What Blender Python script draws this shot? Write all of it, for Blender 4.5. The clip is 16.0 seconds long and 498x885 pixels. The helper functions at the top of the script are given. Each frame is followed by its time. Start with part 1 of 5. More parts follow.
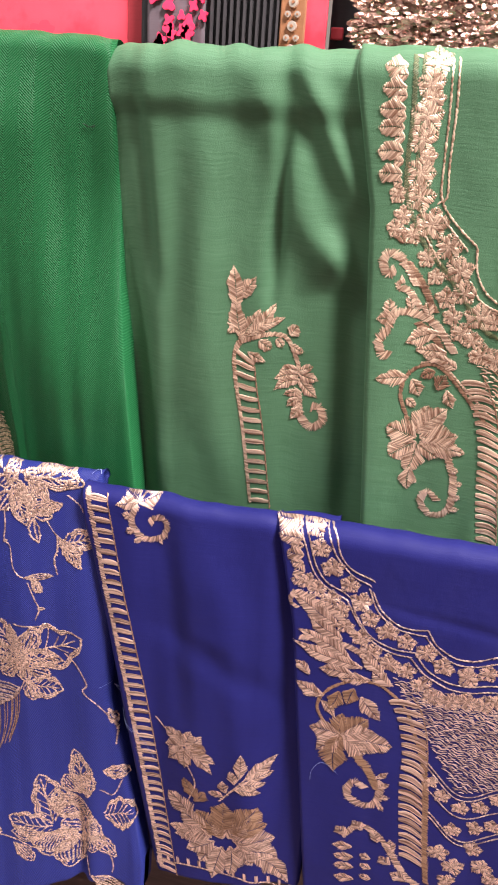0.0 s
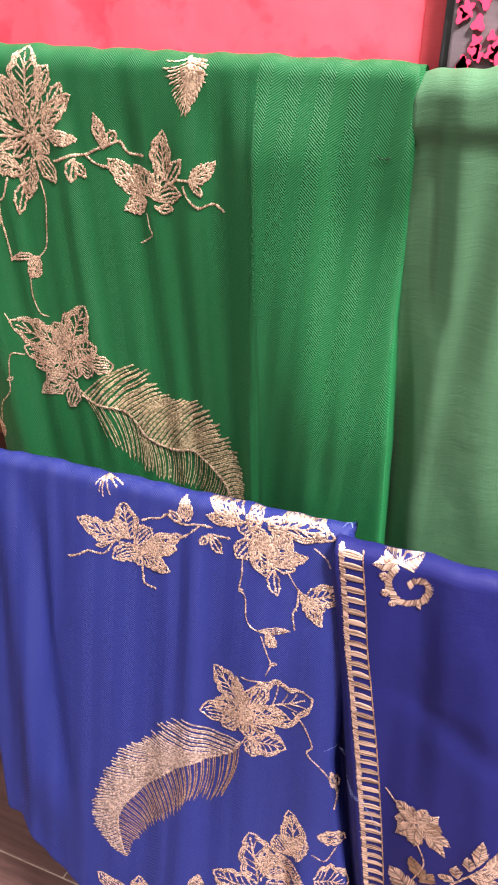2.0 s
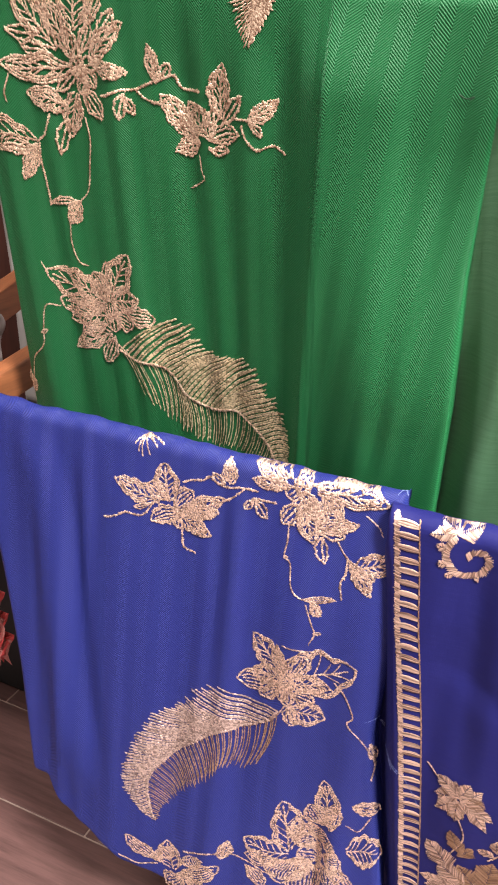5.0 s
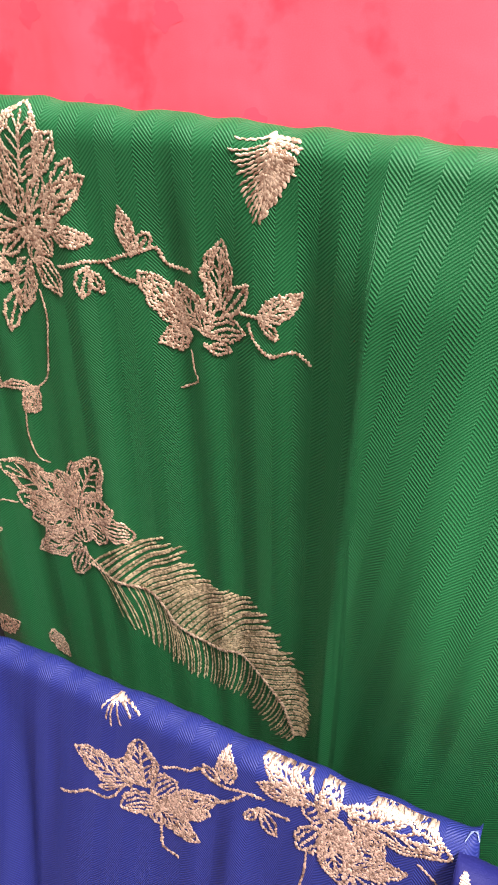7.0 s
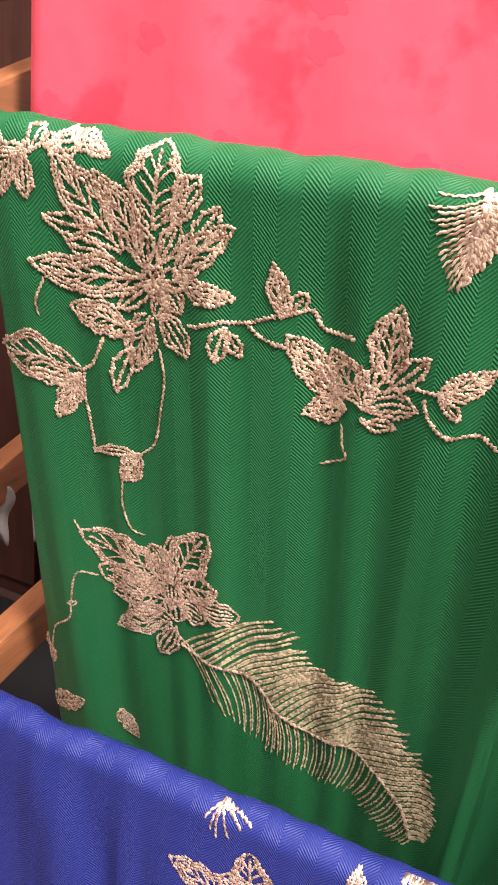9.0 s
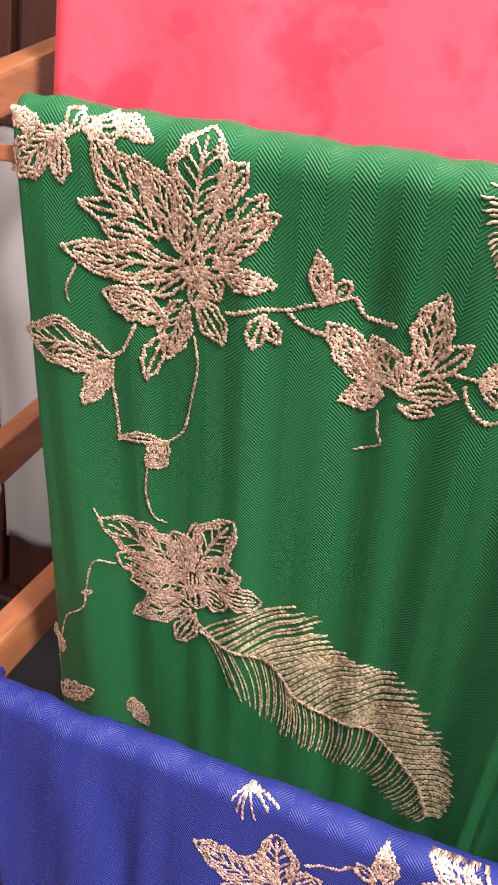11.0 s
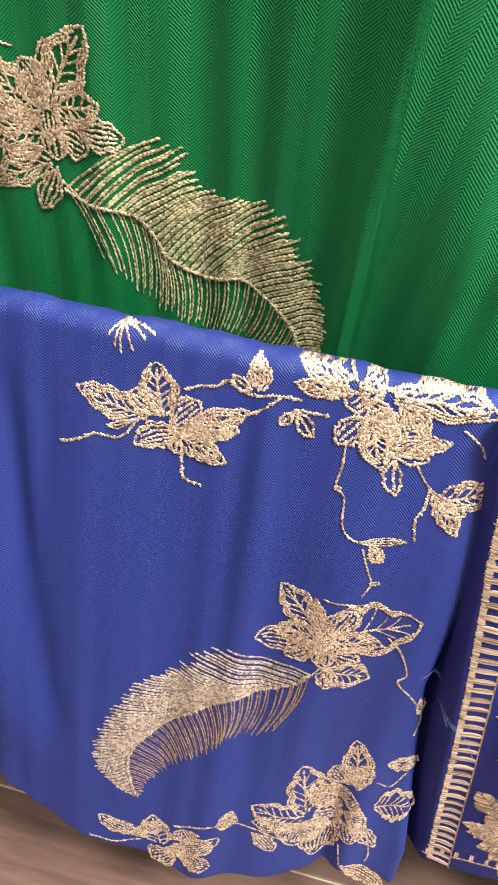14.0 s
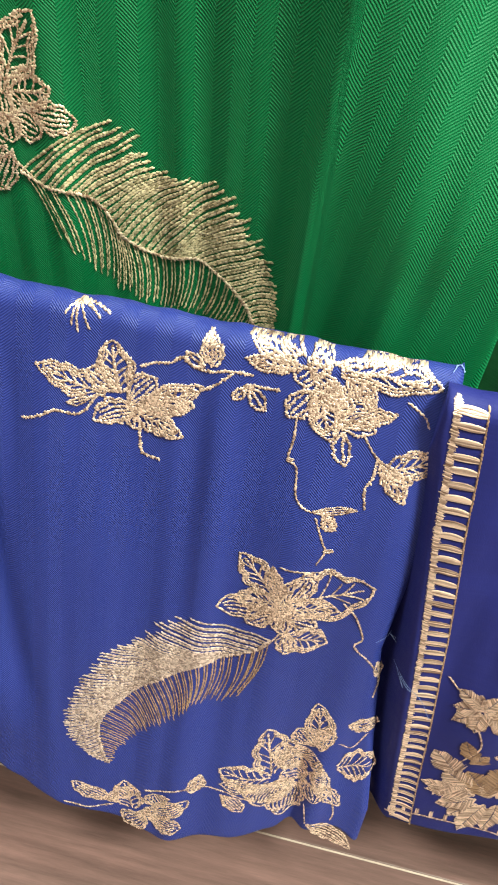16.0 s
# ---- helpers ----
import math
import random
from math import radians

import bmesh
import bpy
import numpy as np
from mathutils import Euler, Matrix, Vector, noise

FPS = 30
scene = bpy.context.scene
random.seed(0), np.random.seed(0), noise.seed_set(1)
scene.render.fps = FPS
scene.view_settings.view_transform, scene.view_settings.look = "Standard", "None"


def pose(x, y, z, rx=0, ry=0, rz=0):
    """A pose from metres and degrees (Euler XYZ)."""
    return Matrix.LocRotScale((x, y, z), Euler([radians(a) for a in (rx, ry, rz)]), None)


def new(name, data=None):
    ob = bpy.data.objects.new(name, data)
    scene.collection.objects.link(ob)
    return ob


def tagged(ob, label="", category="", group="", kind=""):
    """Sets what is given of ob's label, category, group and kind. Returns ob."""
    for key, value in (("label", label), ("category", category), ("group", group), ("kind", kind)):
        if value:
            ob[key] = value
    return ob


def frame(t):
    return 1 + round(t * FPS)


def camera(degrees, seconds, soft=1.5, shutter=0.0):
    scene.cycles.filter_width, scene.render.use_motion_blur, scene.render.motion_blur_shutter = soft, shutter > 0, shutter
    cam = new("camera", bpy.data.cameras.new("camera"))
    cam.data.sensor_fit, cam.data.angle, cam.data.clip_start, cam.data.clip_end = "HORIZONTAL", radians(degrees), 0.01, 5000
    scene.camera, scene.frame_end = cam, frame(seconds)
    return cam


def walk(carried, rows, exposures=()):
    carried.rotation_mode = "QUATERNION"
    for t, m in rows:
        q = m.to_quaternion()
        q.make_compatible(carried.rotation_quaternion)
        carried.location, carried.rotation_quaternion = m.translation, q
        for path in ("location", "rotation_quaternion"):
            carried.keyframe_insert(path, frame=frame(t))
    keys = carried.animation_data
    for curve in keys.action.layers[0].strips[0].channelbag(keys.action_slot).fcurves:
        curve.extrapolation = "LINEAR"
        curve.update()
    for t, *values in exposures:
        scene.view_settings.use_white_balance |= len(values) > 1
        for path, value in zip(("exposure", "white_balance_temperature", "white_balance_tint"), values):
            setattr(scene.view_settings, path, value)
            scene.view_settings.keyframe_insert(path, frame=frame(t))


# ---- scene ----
cam = camera(36.4, 16.0, soft=1.9)
METRES, EYE, TILT, LEAN, TURN = 0.8, 0.9, -21.0, -3.7, 14.1
ROWS = [
    (0.0, 0.0, 0.0, 0.0, 0.0, 0.0, -0.0),
    (0.5, -0.0433, 0.0166, 0.0199, 1.92, 0.71, -0.59),
    (1.0, -0.0803, 0.0297, 0.0356, 3.81, 1.09, -1.18),
    (1.5, -0.1205, 0.0394, 0.0421, 5.78, 1.14, -1.74),
    (2.0, -0.1634, 0.0499, 0.041, 7.7, 0.5, -2.28),
    (2.5, -0.1969, 0.0549, 0.0352, 8.64, -0.26, -2.54),
    (3.0, -0.2142, 0.059, 0.0266, 9.25, -1.15, -2.76),
    (5.5, -0.2113, 0.1015, 0.0442, 7.81, -2.32, -3.88),
    (6.0, -0.2109, 0.1591, 0.0863, 7.73, -1.76, -4.05),
    (6.5, -0.2237, 0.2322, 0.1566, 8.83, -0.55, -4.56),
    (7.0, -0.2403, 0.2938, 0.2123, 10.43, 0.33, -5.14),
    (7.5, -0.273, 0.3295, 0.24, 12.68, 0.54, -6.0),
    (8.0, -0.3183, 0.344, 0.2413, 13.22, 0.63, -6.44),
    (8.5, -0.349, 0.3433, 0.2458, 10.69, 1.18, -6.09),
    (9.0, -0.3634, 0.3372, 0.2458, 8.24, 1.52, -5.75),
    (11.5, -0.4189, 0.3216, 0.2264, 3.74, 1.17, -5.22),
    (12.0, -0.4085, 0.3258, 0.1684, 2.97, -2.45, -4.43),
    (12.5, -0.4022, 0.3242, 0.1189, 2.46, -5.5, -3.86),
    (13.0, -0.3988, 0.3238, 0.0777, 1.24, -9.23, -3.24),
    (13.5, -0.3865, 0.3242, 0.052, -0.71, -11.44, -2.77),
    (14.0, -0.3716, 0.3186, 0.04, -2.49, -12.39, -2.59),
    (14.5, -0.3569, 0.3142, 0.0359, -3.58, -13.16, -2.47),
    (15.0, -0.3514, 0.3099, 0.035, -3.74, -13.34, -2.36),
    (15.5, -0.3504, 0.307, 0.035, -3.82, -13.5, -2.24),
    (16.0, -0.3516, 0.2966, 0.0404, -3.94, -13.8, -2.13),
]
walk(cam, [(t, pose(0, 0, EYE, TILT, LEAN, TURN) @ pose(METRES * x, METRES * y, METRES * z, 90 + pitch, roll, yaw)) for t, x, y, z, yaw, pitch, roll in ROWS], [(0.0, 0.10, 6480, 20), (2.5, 0.52, 6500, 13), (5.5, 0.3, 6540, 14), (6.5, 0.15, 6560, 18), (7.5, 0.4, 6500, 13), (9.0, 0.36, 6480, 15), (11.5, 0.36, 6430, 18), (12.5, 0.5, 6520, 8), (14.0, 0.55, 6450, -13), (16.0, 0.55, 6400, -18)])


# ---- world and light: a closed shop interior under warm white ceiling panels, three of them added fill ----
world = bpy.data.worlds.new("shop_air")
scene.world = world
world.use_nodes = True
world.node_tree.nodes["Background"].inputs[0].default_value = (0.9, 0.85, 0.8, 1)
world.node_tree.nodes["Background"].inputs[1].default_value = 0.05


def ceiling_lamp(x, y, watts, size=0.56, colour=(1.0, 0.94, 0.87)):
    data = bpy.data.lights.new("ceiling_lamp_light", "AREA")
    data.shape, data.size, data.energy, data.color = "SQUARE", size, watts, colour
    lamp = new("ceiling_lamp_light", data)
    lamp.matrix_world = pose(x, y, 2.585)
    return lamp


# only the 212 W panel is the implied shop light; the others are invented fill
LAMPS = [(-1.5, -0.55, 44), (1.05, -0.48, 212), (-0.3, 0.4, 17), (-0.2, -1.9, 10)]
for lx, ly, lw in LAMPS:
    ceiling_lamp(lx, ly, lw)


# ---- materials ----
def material(name):
    m = bpy.data.materials.new(name)
    m.use_nodes = True
    return m, m.node_tree, m.node_tree.nodes["Principled BSDF"]


def node(tree, kind, **values):
    n = tree.nodes.new(kind)
    for key, v in values.items():
        if key in n.inputs:
            n.inputs[key].default_value = v
    return n


def math_node(tree, op, a, b=None):
    n = tree.nodes.new("ShaderNodeMath")
    n.operation = op
    for k, v in enumerate((a, b)):
        if v is None:
            continue
        if isinstance(v, (int, float)):
            n.inputs[k].default_value = v
        else:
            tree.links.new(v, n.inputs[k])
    return n.outputs[0]


def ramp(tree, source, stops):
    n = tree.nodes.new("ShaderNodeValToRGB")
    while len(n.color_ramp.elements) < len(stops):
        n.color_ramp.elements.new(0.5)
    for e, (at, colour) in zip(n.color_ramp.elements, stops):
        e.position, e.color = at, (*colour, 1)
    tree.links.new(source, n.inputs[0])
    return n.outputs[0]


def shade(colour, k):
    return tuple(min(1, c * k) for c in colour)


def coords(tree, kind="UV", scale=(1, 1, 1)):
    tc = tree.nodes.new("ShaderNodeTexCoord")
    mp = node(tree, "ShaderNodeMapping", Scale=scale)
    tree.links.new(tc.outputs[kind], mp.inputs["Vector"])
    return mp.outputs["Vector"]


def noise_at(tree, vector, scale, detail=3.0, rough=0.55):
    n = node(tree, "ShaderNodeTexNoise", Scale=scale, Detail=detail, Roughness=rough)
    tree.links.new(vector, n.inputs["Vector"])
    return n.outputs["Fac"]


def bump(tree, bsdf, height, strength, distance):
    n = node(tree, "ShaderNodeBump", Strength=strength, Distance=distance)
    tree.links.new(height, n.inputs["Height"])
    tree.links.new(n.outputs["Normal"], bsdf.inputs["Normal"])


def cloth_material(name, colour, rough=0.5, herringbone=False, slub=0.25, sheen=0.25, gloss=0.35, blotch=0.0, relief=1.0):
    """Woven cloth in metres of cloth (UV): a herringbone twill, or a plain slubby weave."""
    m, t, b = material(name)
    uv = coords(t)
    sep = t.nodes.new("ShaderNodeSeparateXYZ")
    t.links.new(uv, sep.inputs[0])
    u, v = sep.outputs[0], sep.outputs[1]
    wobble = noise_at(t, uv, 30.0, 2)
    if herringbone:
        u2 = math_node(t, "ADD", u, math_node(t, "MULTIPLY", wobble, 0.0016))
        zig = math_node(t, "PINGPONG", u2, 0.0108)
        ph = math_node(t, "ADD", v, math_node(t, "MULTIPLY", zig, 1.0))
        wave = math_node(t, "SINE", math_node(t, "MULTIPLY", ph, 2 * math.pi / 0.0020))
        weave = math_node(t, "MULTIPLY_ADD", wave, 0.5)
        weave.node.inputs[2].default_value = 0.5
    else:
        warp = noise_at(t, coords(t, "UV", (620, 60, 1)), 1.0, 2)
        weft = noise_at(t, coords(t, "UV", (36, 640, 1)), 1.0, 2)
        weave = math_node(t, "MULTIPLY_ADD", weft, 0.85, )
        t.links.new(math_node(t, "MULTIPLY", warp, 0.15), weave.node.inputs[2])
    grain = noise_at(t, coords(t, "UV", (1, 1, 1)), 1500.0, 2)
    slow = noise_at(t, coords(t, "UV", (14, 3, 1)), 1.0, 4)
    f = math_node(t, "ADD", math_node(t, "MULTIPLY", weave, slub), math_node(t, "MULTIPLY", grain, 0.25))
    f = math_node(t, "ADD", f, math_node(t, "MULTIPLY", slow, 0.45 - 0.4 * slub))
    col = ramp(t, f, [(0.12, shade(colour, 0.62)), (0.42, colour), (0.85, tuple(c * 0.92 + 0.02 for c in shade(colour, 1.35)))])
    if blotch:
        spots = noise_at(t, coords(t, "UV", (1, 1, 1)), 20.0, 4, 0.6)
        mask = ramp(t, spots, [(0.54, (0, 0, 0)), (0.64, (1, 1, 1))])
        mix = t.nodes.new("ShaderNodeMix")
        mix.data_type = "RGBA"
        t.links.new(math_node(t, "MULTIPLY", mask, blotch), mix.inputs[0])
        t.links.new(col, mix.inputs[6])
        mix.inputs[7].default_value = (*shade(colour, 0.55)[:1], colour[1] * 0.25, colour[2] * 0.35, 1)
        col = mix.outputs[2]
    t.links.new(col, b.inputs["Base Color"])
    b.inputs["Roughness"].default_value = rough
    b.inputs["Specular IOR Level"].default_value = gloss
    b.inputs["Sheen Weight"].default_value = sheen
    b.inputs["Sheen Roughness"].default_value = 0.4
    b.inputs["Sheen Tint"].default_value = (*[0.4 + 0.6 * c for c in colour], 1)
    h = math_node(t, "ADD", math_node(t, "MULTIPLY", weave, (0.0003 if herringbone else 0.00016) * relief), math_node(t, "MULTIPLY", grain, 0.0002 * relief))
    crumple = noise_at(t, coords(t, "UV", (30, 5, 1) if herringbone else (22, 15, 1)), 1.0, 2 if herringbone else 3, 0.45)
    h = math_node(t, "ADD", h, math_node(t, "MULTIPLY", crumple, 0.0035))
    bump(t, b, h, 0.8, 1.0)
    return m


def thread_material(name, light, dark, metal=0.45, rough=0.33):
    """Metallic embroidery thread: every stitch has its own shade, with the ply's twist as relief."""
    m, t, b = material(name)
    geo = t.nodes.new("ShaderNodeNewGeometry")
    pos = coords(t, "Object")
    n = noise_at(t, pos, 90.0, 3)
    fine = noise_at(t, pos, 1400.0, 2)
    f = math_node(t, "ADD", math_node(t, "MULTIPLY", geo.outputs["Random Per Island"], 0.80), math_node(t, "MULTIPLY", n, 0.5))
    t.links.new(ramp(t, f, [(0.22, dark), (0.58, tuple((a + c) / 2 for a, c in zip(light, dark))), (0.90, light)]), b.inputs["Base Color"])
    b.inputs["Metallic"].default_value = metal
    b.inputs["Roughness"].default_value = rough
    bump(t, b, fine, 0.5, 0.0004)
    return m


def wood_material(name, colour, rough=0.45, along=(1, 1, 1), coat=0.1, kind="Object"):
    m, t, b = material(name)
    v = coords(t, kind, along)
    info = t.nodes.new("ShaderNodeObjectInfo")
    shift = t.nodes.new("ShaderNodeVectorMath")
    shift.operation = "ADD"
    t.links.new(v, shift.inputs[0])
    t.links.new(math_node(t, "MULTIPLY", info.outputs["Random"], 37.0), shift.inputs[1])
    g = noise_at(t, shift.outputs[0], 1.0, 6, 0.62)
    pores = noise_at(t, shift.outputs[0], 6.0, 4, 0.7)
    f = math_node(t, "ADD", math_node(t, "MULTIPLY", g, 0.7), math_node(t, "MULTIPLY", pores, 0.3))
    t.links.new(ramp(t, f, [(0.3, shade(colour, 0.55)), (0.5, colour), (0.72, shade(colour, 1.45))]), b.inputs["Base Color"])
    b.inputs["Roughness"].default_value = rough
    b.inputs["Coat Weight"].default_value = coat
    bump(t, b, pores, 0.25, 0.0006)
    return m


def plain_material(name, colour, rough=0.6, metal=0.0, vary=0.2, scale=40.0, relief=0.2):
    m, t, b = material(name)
    v = coords(t, "Object")
    f = math_node(t, "ADD", math_node(t, "MULTIPLY", noise_at(t, v, scale, 4), 0.6), math_node(t, "MULTIPLY", noise_at(t, v, scale * 14, 2), 0.4))
    t.links.new(ramp(t, f, [(0.3, shade(colour, 1 - vary)), (0.7, shade(colour, 1 + vary))]), b.inputs["Base Color"])
    b.inputs["Roughness"].default_value, b.inputs["Metallic"].default_value = rough, metal
    bump(t, b, noise_at(t, v, scale * 14, 2), relief, 0.0006)
    return m


GREEN_TWILL = cloth_material("green_twill", (0.006, 0.112, 0.034), 0.50, True, 0.46, 0.0, 0.24, 0.0, 1.1)
GREEN_PLAIN = cloth_material("green_plain", (0.062, 0.160, 0.084), 0.62, False, 0.60, 0.05, 0.22, 0.0, 1.8)
BLUE_TWILL = cloth_material("blue_twill", (0.0125, 0.021, 0.166), 0.50, True, 0.46, 0.0, 0.28, 0.0, 1.1)
BLUE_PLAIN = cloth_material("blue_plain", (0.0125, 0.014, 0.116), 0.60, False, 0.24, 0.02, 0.16)
PINK_CLOTH = cloth_material("pink_cloth", (0.88, 0.085, 0.130), 0.45, False, 0.0, 0.20, 0.35, 0.55, 0.1)
PINK_BLOOM = cloth_material("pink_tonal_bloom", (0.85, 0.068, 0.115), 0.46, False, 0.0, 0.20, 0.3, 0.5, 0.1)
BLACK_CLOTH = cloth_material("black_cloth", (0.022, 0.022, 0.026), 0.6, False, 0.2, 0.2, 0.3)
GREY_LACE = cloth_material("grey_lace", (0.13, 0.10, 0.12), 0.7, False, 0.4)
BROWN_BRAID = cloth_material("brown_braid", (0.30, 0.13, 0.06), 0.5, False, 0.4)
CHARCOAL = cloth_material("charcoal_tuck", (0.045, 0.043, 0.048), 0.6, False, 0.2)
GREY_CLOTH = cloth_material("grey_cloth", (0.36, 0.34, 0.33), 0.6, False, 0.2)
WHITE_CLOTH = cloth_material("white_cloth", (0.45, 0.43, 0.42), 0.6, False, 0.2)
DARK_RED_CLOTH = cloth_material("dark_red_cloth", (0.42, 0.035, 0.05), 0.6, False, 0.3)
SEQUIN_BASE = cloth_material("sequin_base", (0.10, 0.045, 0.03), 0.6, False, 0.3)
GOLD_ON_GREEN = thread_material("pale_gold_thread", (1.0, 0.80, 0.61), (0.30, 0.17, 0.105), 0.55, 0.34)
GOLD_ON_BLUE = thread_material("rose_gold_thread", (0.94, 0.70, 0.58), (0.20, 0.115, 0.09), 0.62, 0.35)
GOLD_DULL = thread_material("dull_gold_thread", (0.86, 0.72, 0.47), (0.21, 0.18, 0.09), 0.45, 0.40)
GOLD_BROWN = thread_material("bronze_thread", (0.46, 0.29, 0.19), (0.18, 0.10, 0.065))
SILVER_PINK = thread_material("silvery_pink_thread", (0.80, 0.62, 0.56), (0.24, 0.16, 0.145), 0.65, 0.36)
PALE_BLUE_THREAD = thread_material("pale_blue_thread", (0.22, 0.28, 0.55), (0.14, 0.18, 0.42), 0.0, 0.6)
DARK_GREEN_THREAD = thread_material("dark_green_thread", (0.01, 0.05, 0.02), (0.005, 0.02, 0.01), 0.0, 0.6)
OLIVE_THREAD = thread_material("olive_thread", (0.17, 0.20, 0.10), (0.06, 0.09, 0.04), 0.2, 0.5)
SEQUIN = thread_material("copper_sequins", (0.92, 0.62, 0.51), (0.15, 0.06, 0.045), 0.9, 0.22)
PINK_FELT = plain_material("pink_applique", (0.83, 0.035, 0.12), 0.6)
MIRROR_DISC = plain_material("mirror_disc", (0.88, 0.80, 0.70), 0.2, 0.7, 0.1)
RED_RUFFLE = plain_material("red_ruffle", (0.62, 0.07, 0.07), 0.6, 0, 0.4)
PINK_FRILL = plain_material("pink_frill", (0.66, 0.26, 0.24), 0.6, 0, 0.5)
RACK_WOOD = wood_material("rack_wood", (0.27, 0.10, 0.042), 0.40, (60, 5, 60), 0.2)
DARK_WOOD = wood_material("dark_wood", (0.060, 0.018, 0.012), 0.45, (30, 30, 3), 0.1)
FLOOR_WOOD = wood_material("floor_wood", (0.108, 0.058, 0.054), 0.42, (7, 90, 7), 0.1)
JOINT = plain_material("floor_joint", (0.34, 0.26, 0.225), 0.7)
WALL_PAINT = plain_material("wall_paint", (0.28, 0.25, 0.23), 0.7, 0, 0.05, 3.0)
CEILING_PAINT = plain_material("ceiling_paint", (0.72, 0.70, 0.68), 0.8, 0, 0.04, 3.0)
# near-black, for the block that plays the shadow beneath the garments
SHADOW_BLACK = plain_material("shadow_black", (0.007, 0.007, 0.008), 0.65, 0.0)
LAMP_FACE, _t, _b = material("lamp_face")
_b.inputs["Emission Color"].default_value, _b.inputs["Emission Strength"].default_value = (1, 0.93, 0.85, 1), 1.5


# ---- how the cloths hang: each is a rail height, a roll radius, a front depth and four edges ----
def smooth(v, a, b):
    t = np.clip((v - a) / (b - a), 0, 1)
    return t * t * (3 - 2 * t)


def ridge(x, z, x0, z0, x1, z1, width, high, fade=0.05):
    """A soft fold that runs from (x0, z0) down to (x1, z1), high metres proud."""
    t = (z0 - z) / (z0 - z1)
    mid = x0 + (x1 - x0) * np.clip(t, 0, 1)
    ends = smooth(t * (z0 - z1), -fade, fade) * smooth((1 - t) * (z0 - z1), -fade, fade)
    return -high * ends * np.exp(-((x - mid) / width) ** 2)


def ripple(x, z, length, high, seed):
    """Irregular near-upright ripples of about that wave length, some deep, some faint."""
    w = x + 0.35 * length * np.sin(2 * np.pi * x / (length * 3.1) + seed) + 0.008 * np.sin(6 * z + seed)
    a = np.sin(2 * np.pi * w / length + seed) * (0.55 + 0.45 * np.sin(2 * np.pi * x / (length * 2.7) + 3 * seed))
    b = np.sin(2 * np.pi * (w + 0.010 * np.sin(5 * z + 2 * seed)) / (length * 1.83) + 2.1 * seed)
    c = np.sin(2 * np.pi * (x + 0.03 * z) / (length * 0.57) + 3.7 * seed) * (0.5 + 0.5 * np.sin(9 * z + 31 * x + seed))
    return high * (0.7 * a + 0.6 * b + 0.15 * c)


def green_shawl_front(x, z):
    y = 0.555 + (0.92 - z) * 0.228
    crease = -0.350 - 0.010 * smooth(z, 0.97, 0.60)
    d = x - crease
    low = 0.25 + 0.75 * smooth(z, 0.975, 0.90)
    y = y - 0.019 * low * np.where(d < 0, 0.35 * np.exp(-np.abs(d) / 0.006) + 0.65 * np.exp(-(d / 0.042) ** 2), np.exp(-np.abs(d) / 0.070))
    f = ripple(x, z, 0.046, 0.0026, 1.3) * smooth(d, 0.05, -0.02) + ripple(x, z, 0.125, 0.0045, 4.0)
    f = f + ridge(x, z, -0.385, 0.97, -0.378, 0.60, 0.014, -0.006) + ridge(x, z, -0.47, 0.95, -0.46, 0.60, 0.012, -0.004)
    f = f + ridge(x, z, -0.292, 0.93, -0.288, 0.62, 0.010, -0.003) + ridge(x, z, -0.52, 0.95, -0.515, 0.62, 0.010, 0.004)
    y = y - 0.036 * smooth(x, -0.356, -0.275) * smooth(z, 0.88, 0.68)
    return y + f * (0.25 + 0.75 * smooth(z, 0.965, 0.90))


def green_trouser_front(x, z):
    y = 0.556 + (0.85 - z) * 0.20
    y = y - 0.0050 * smooth(z, 0.917, 0.933) + 0.014 * smooth(x, -0.205, -0.243)
    y = y + ridge(x, z, -0.130, 0.955, -0.085, 0.83, 0.016, 0.008, 0.03)
    y = y + ridge(x, z, -0.105, 0.965, -0.062, 0.875, 0.010, 0.008, 0.03)
    y = y + ridge(x, z, -0.150, 0.93, -0.190, 0.70, 0.020, 0.008)
    y = y + ridge(x, z, -0.110, 0.93, -0.118, 0.80, 0.006, -0.007, 0.03)
    y = y + ridge(x, z, -0.222, 0.93, -0.212, 0.80, 0.007, -0.006, 0.03)
    y = y + ridge(x, z, -0.058, 0.84, -0.045, 0.60, 0.014, -0.012)
    y = y + ridge(x, z, -0.072, 0.845, -0.066, 0.815, 0.014, 0.010, 0.015)
    y = y + ridge(x, z, -0.175, 0.95, -0.160, 0.62, 0.018, 0.006) + ridge(x, z, -0.20, 0.90, -0.22, 0.60, 0.012, 0.005)
    return y + ripple(x, z, 0.085, 0.0026, 2.2)


def green_kurta_front(x, z):
    y = 0.541 + (0.85 - z) * 0.155
    return y + ripple(x, z, 0.09, 0.0022, 0.7) + ridge(x, z, 0.055, 0.97, 0.06, 0.60, 0.012, 0.004)


def blue_shawl_front(x, z):
    y = 0.545 - (0.60 - z) * 0.058 + 0.024 * smooth(x, -0.41, -0.29) * smooth(z, 0.54, 0.24)
    y = y + 0.010 * smooth(x, -0.275, -0.225) * smooth(z, 0.62, 0.50)
    y = y + ripple(x, z, 0.050, 0.0026, 2.9) * (0.2 + 0.8 * smooth(z, 0.62, 0.55)) + ripple(x, z, 0.12, 0.0050, 0.4) * smooth(z, 0.62, 0.45)
    y = y + ridge(x, z, -0.60, 0.62, -0.545, 0.24, 0.020, 0.007) + ridge(x, z, -0.565, 0.60, -0.52, 0.28, 0.012, -0.005)
    return y + ridge(x, z, -0.283, 0.25, -0.279, 0.12, 0.010, -0.012, 0.03)


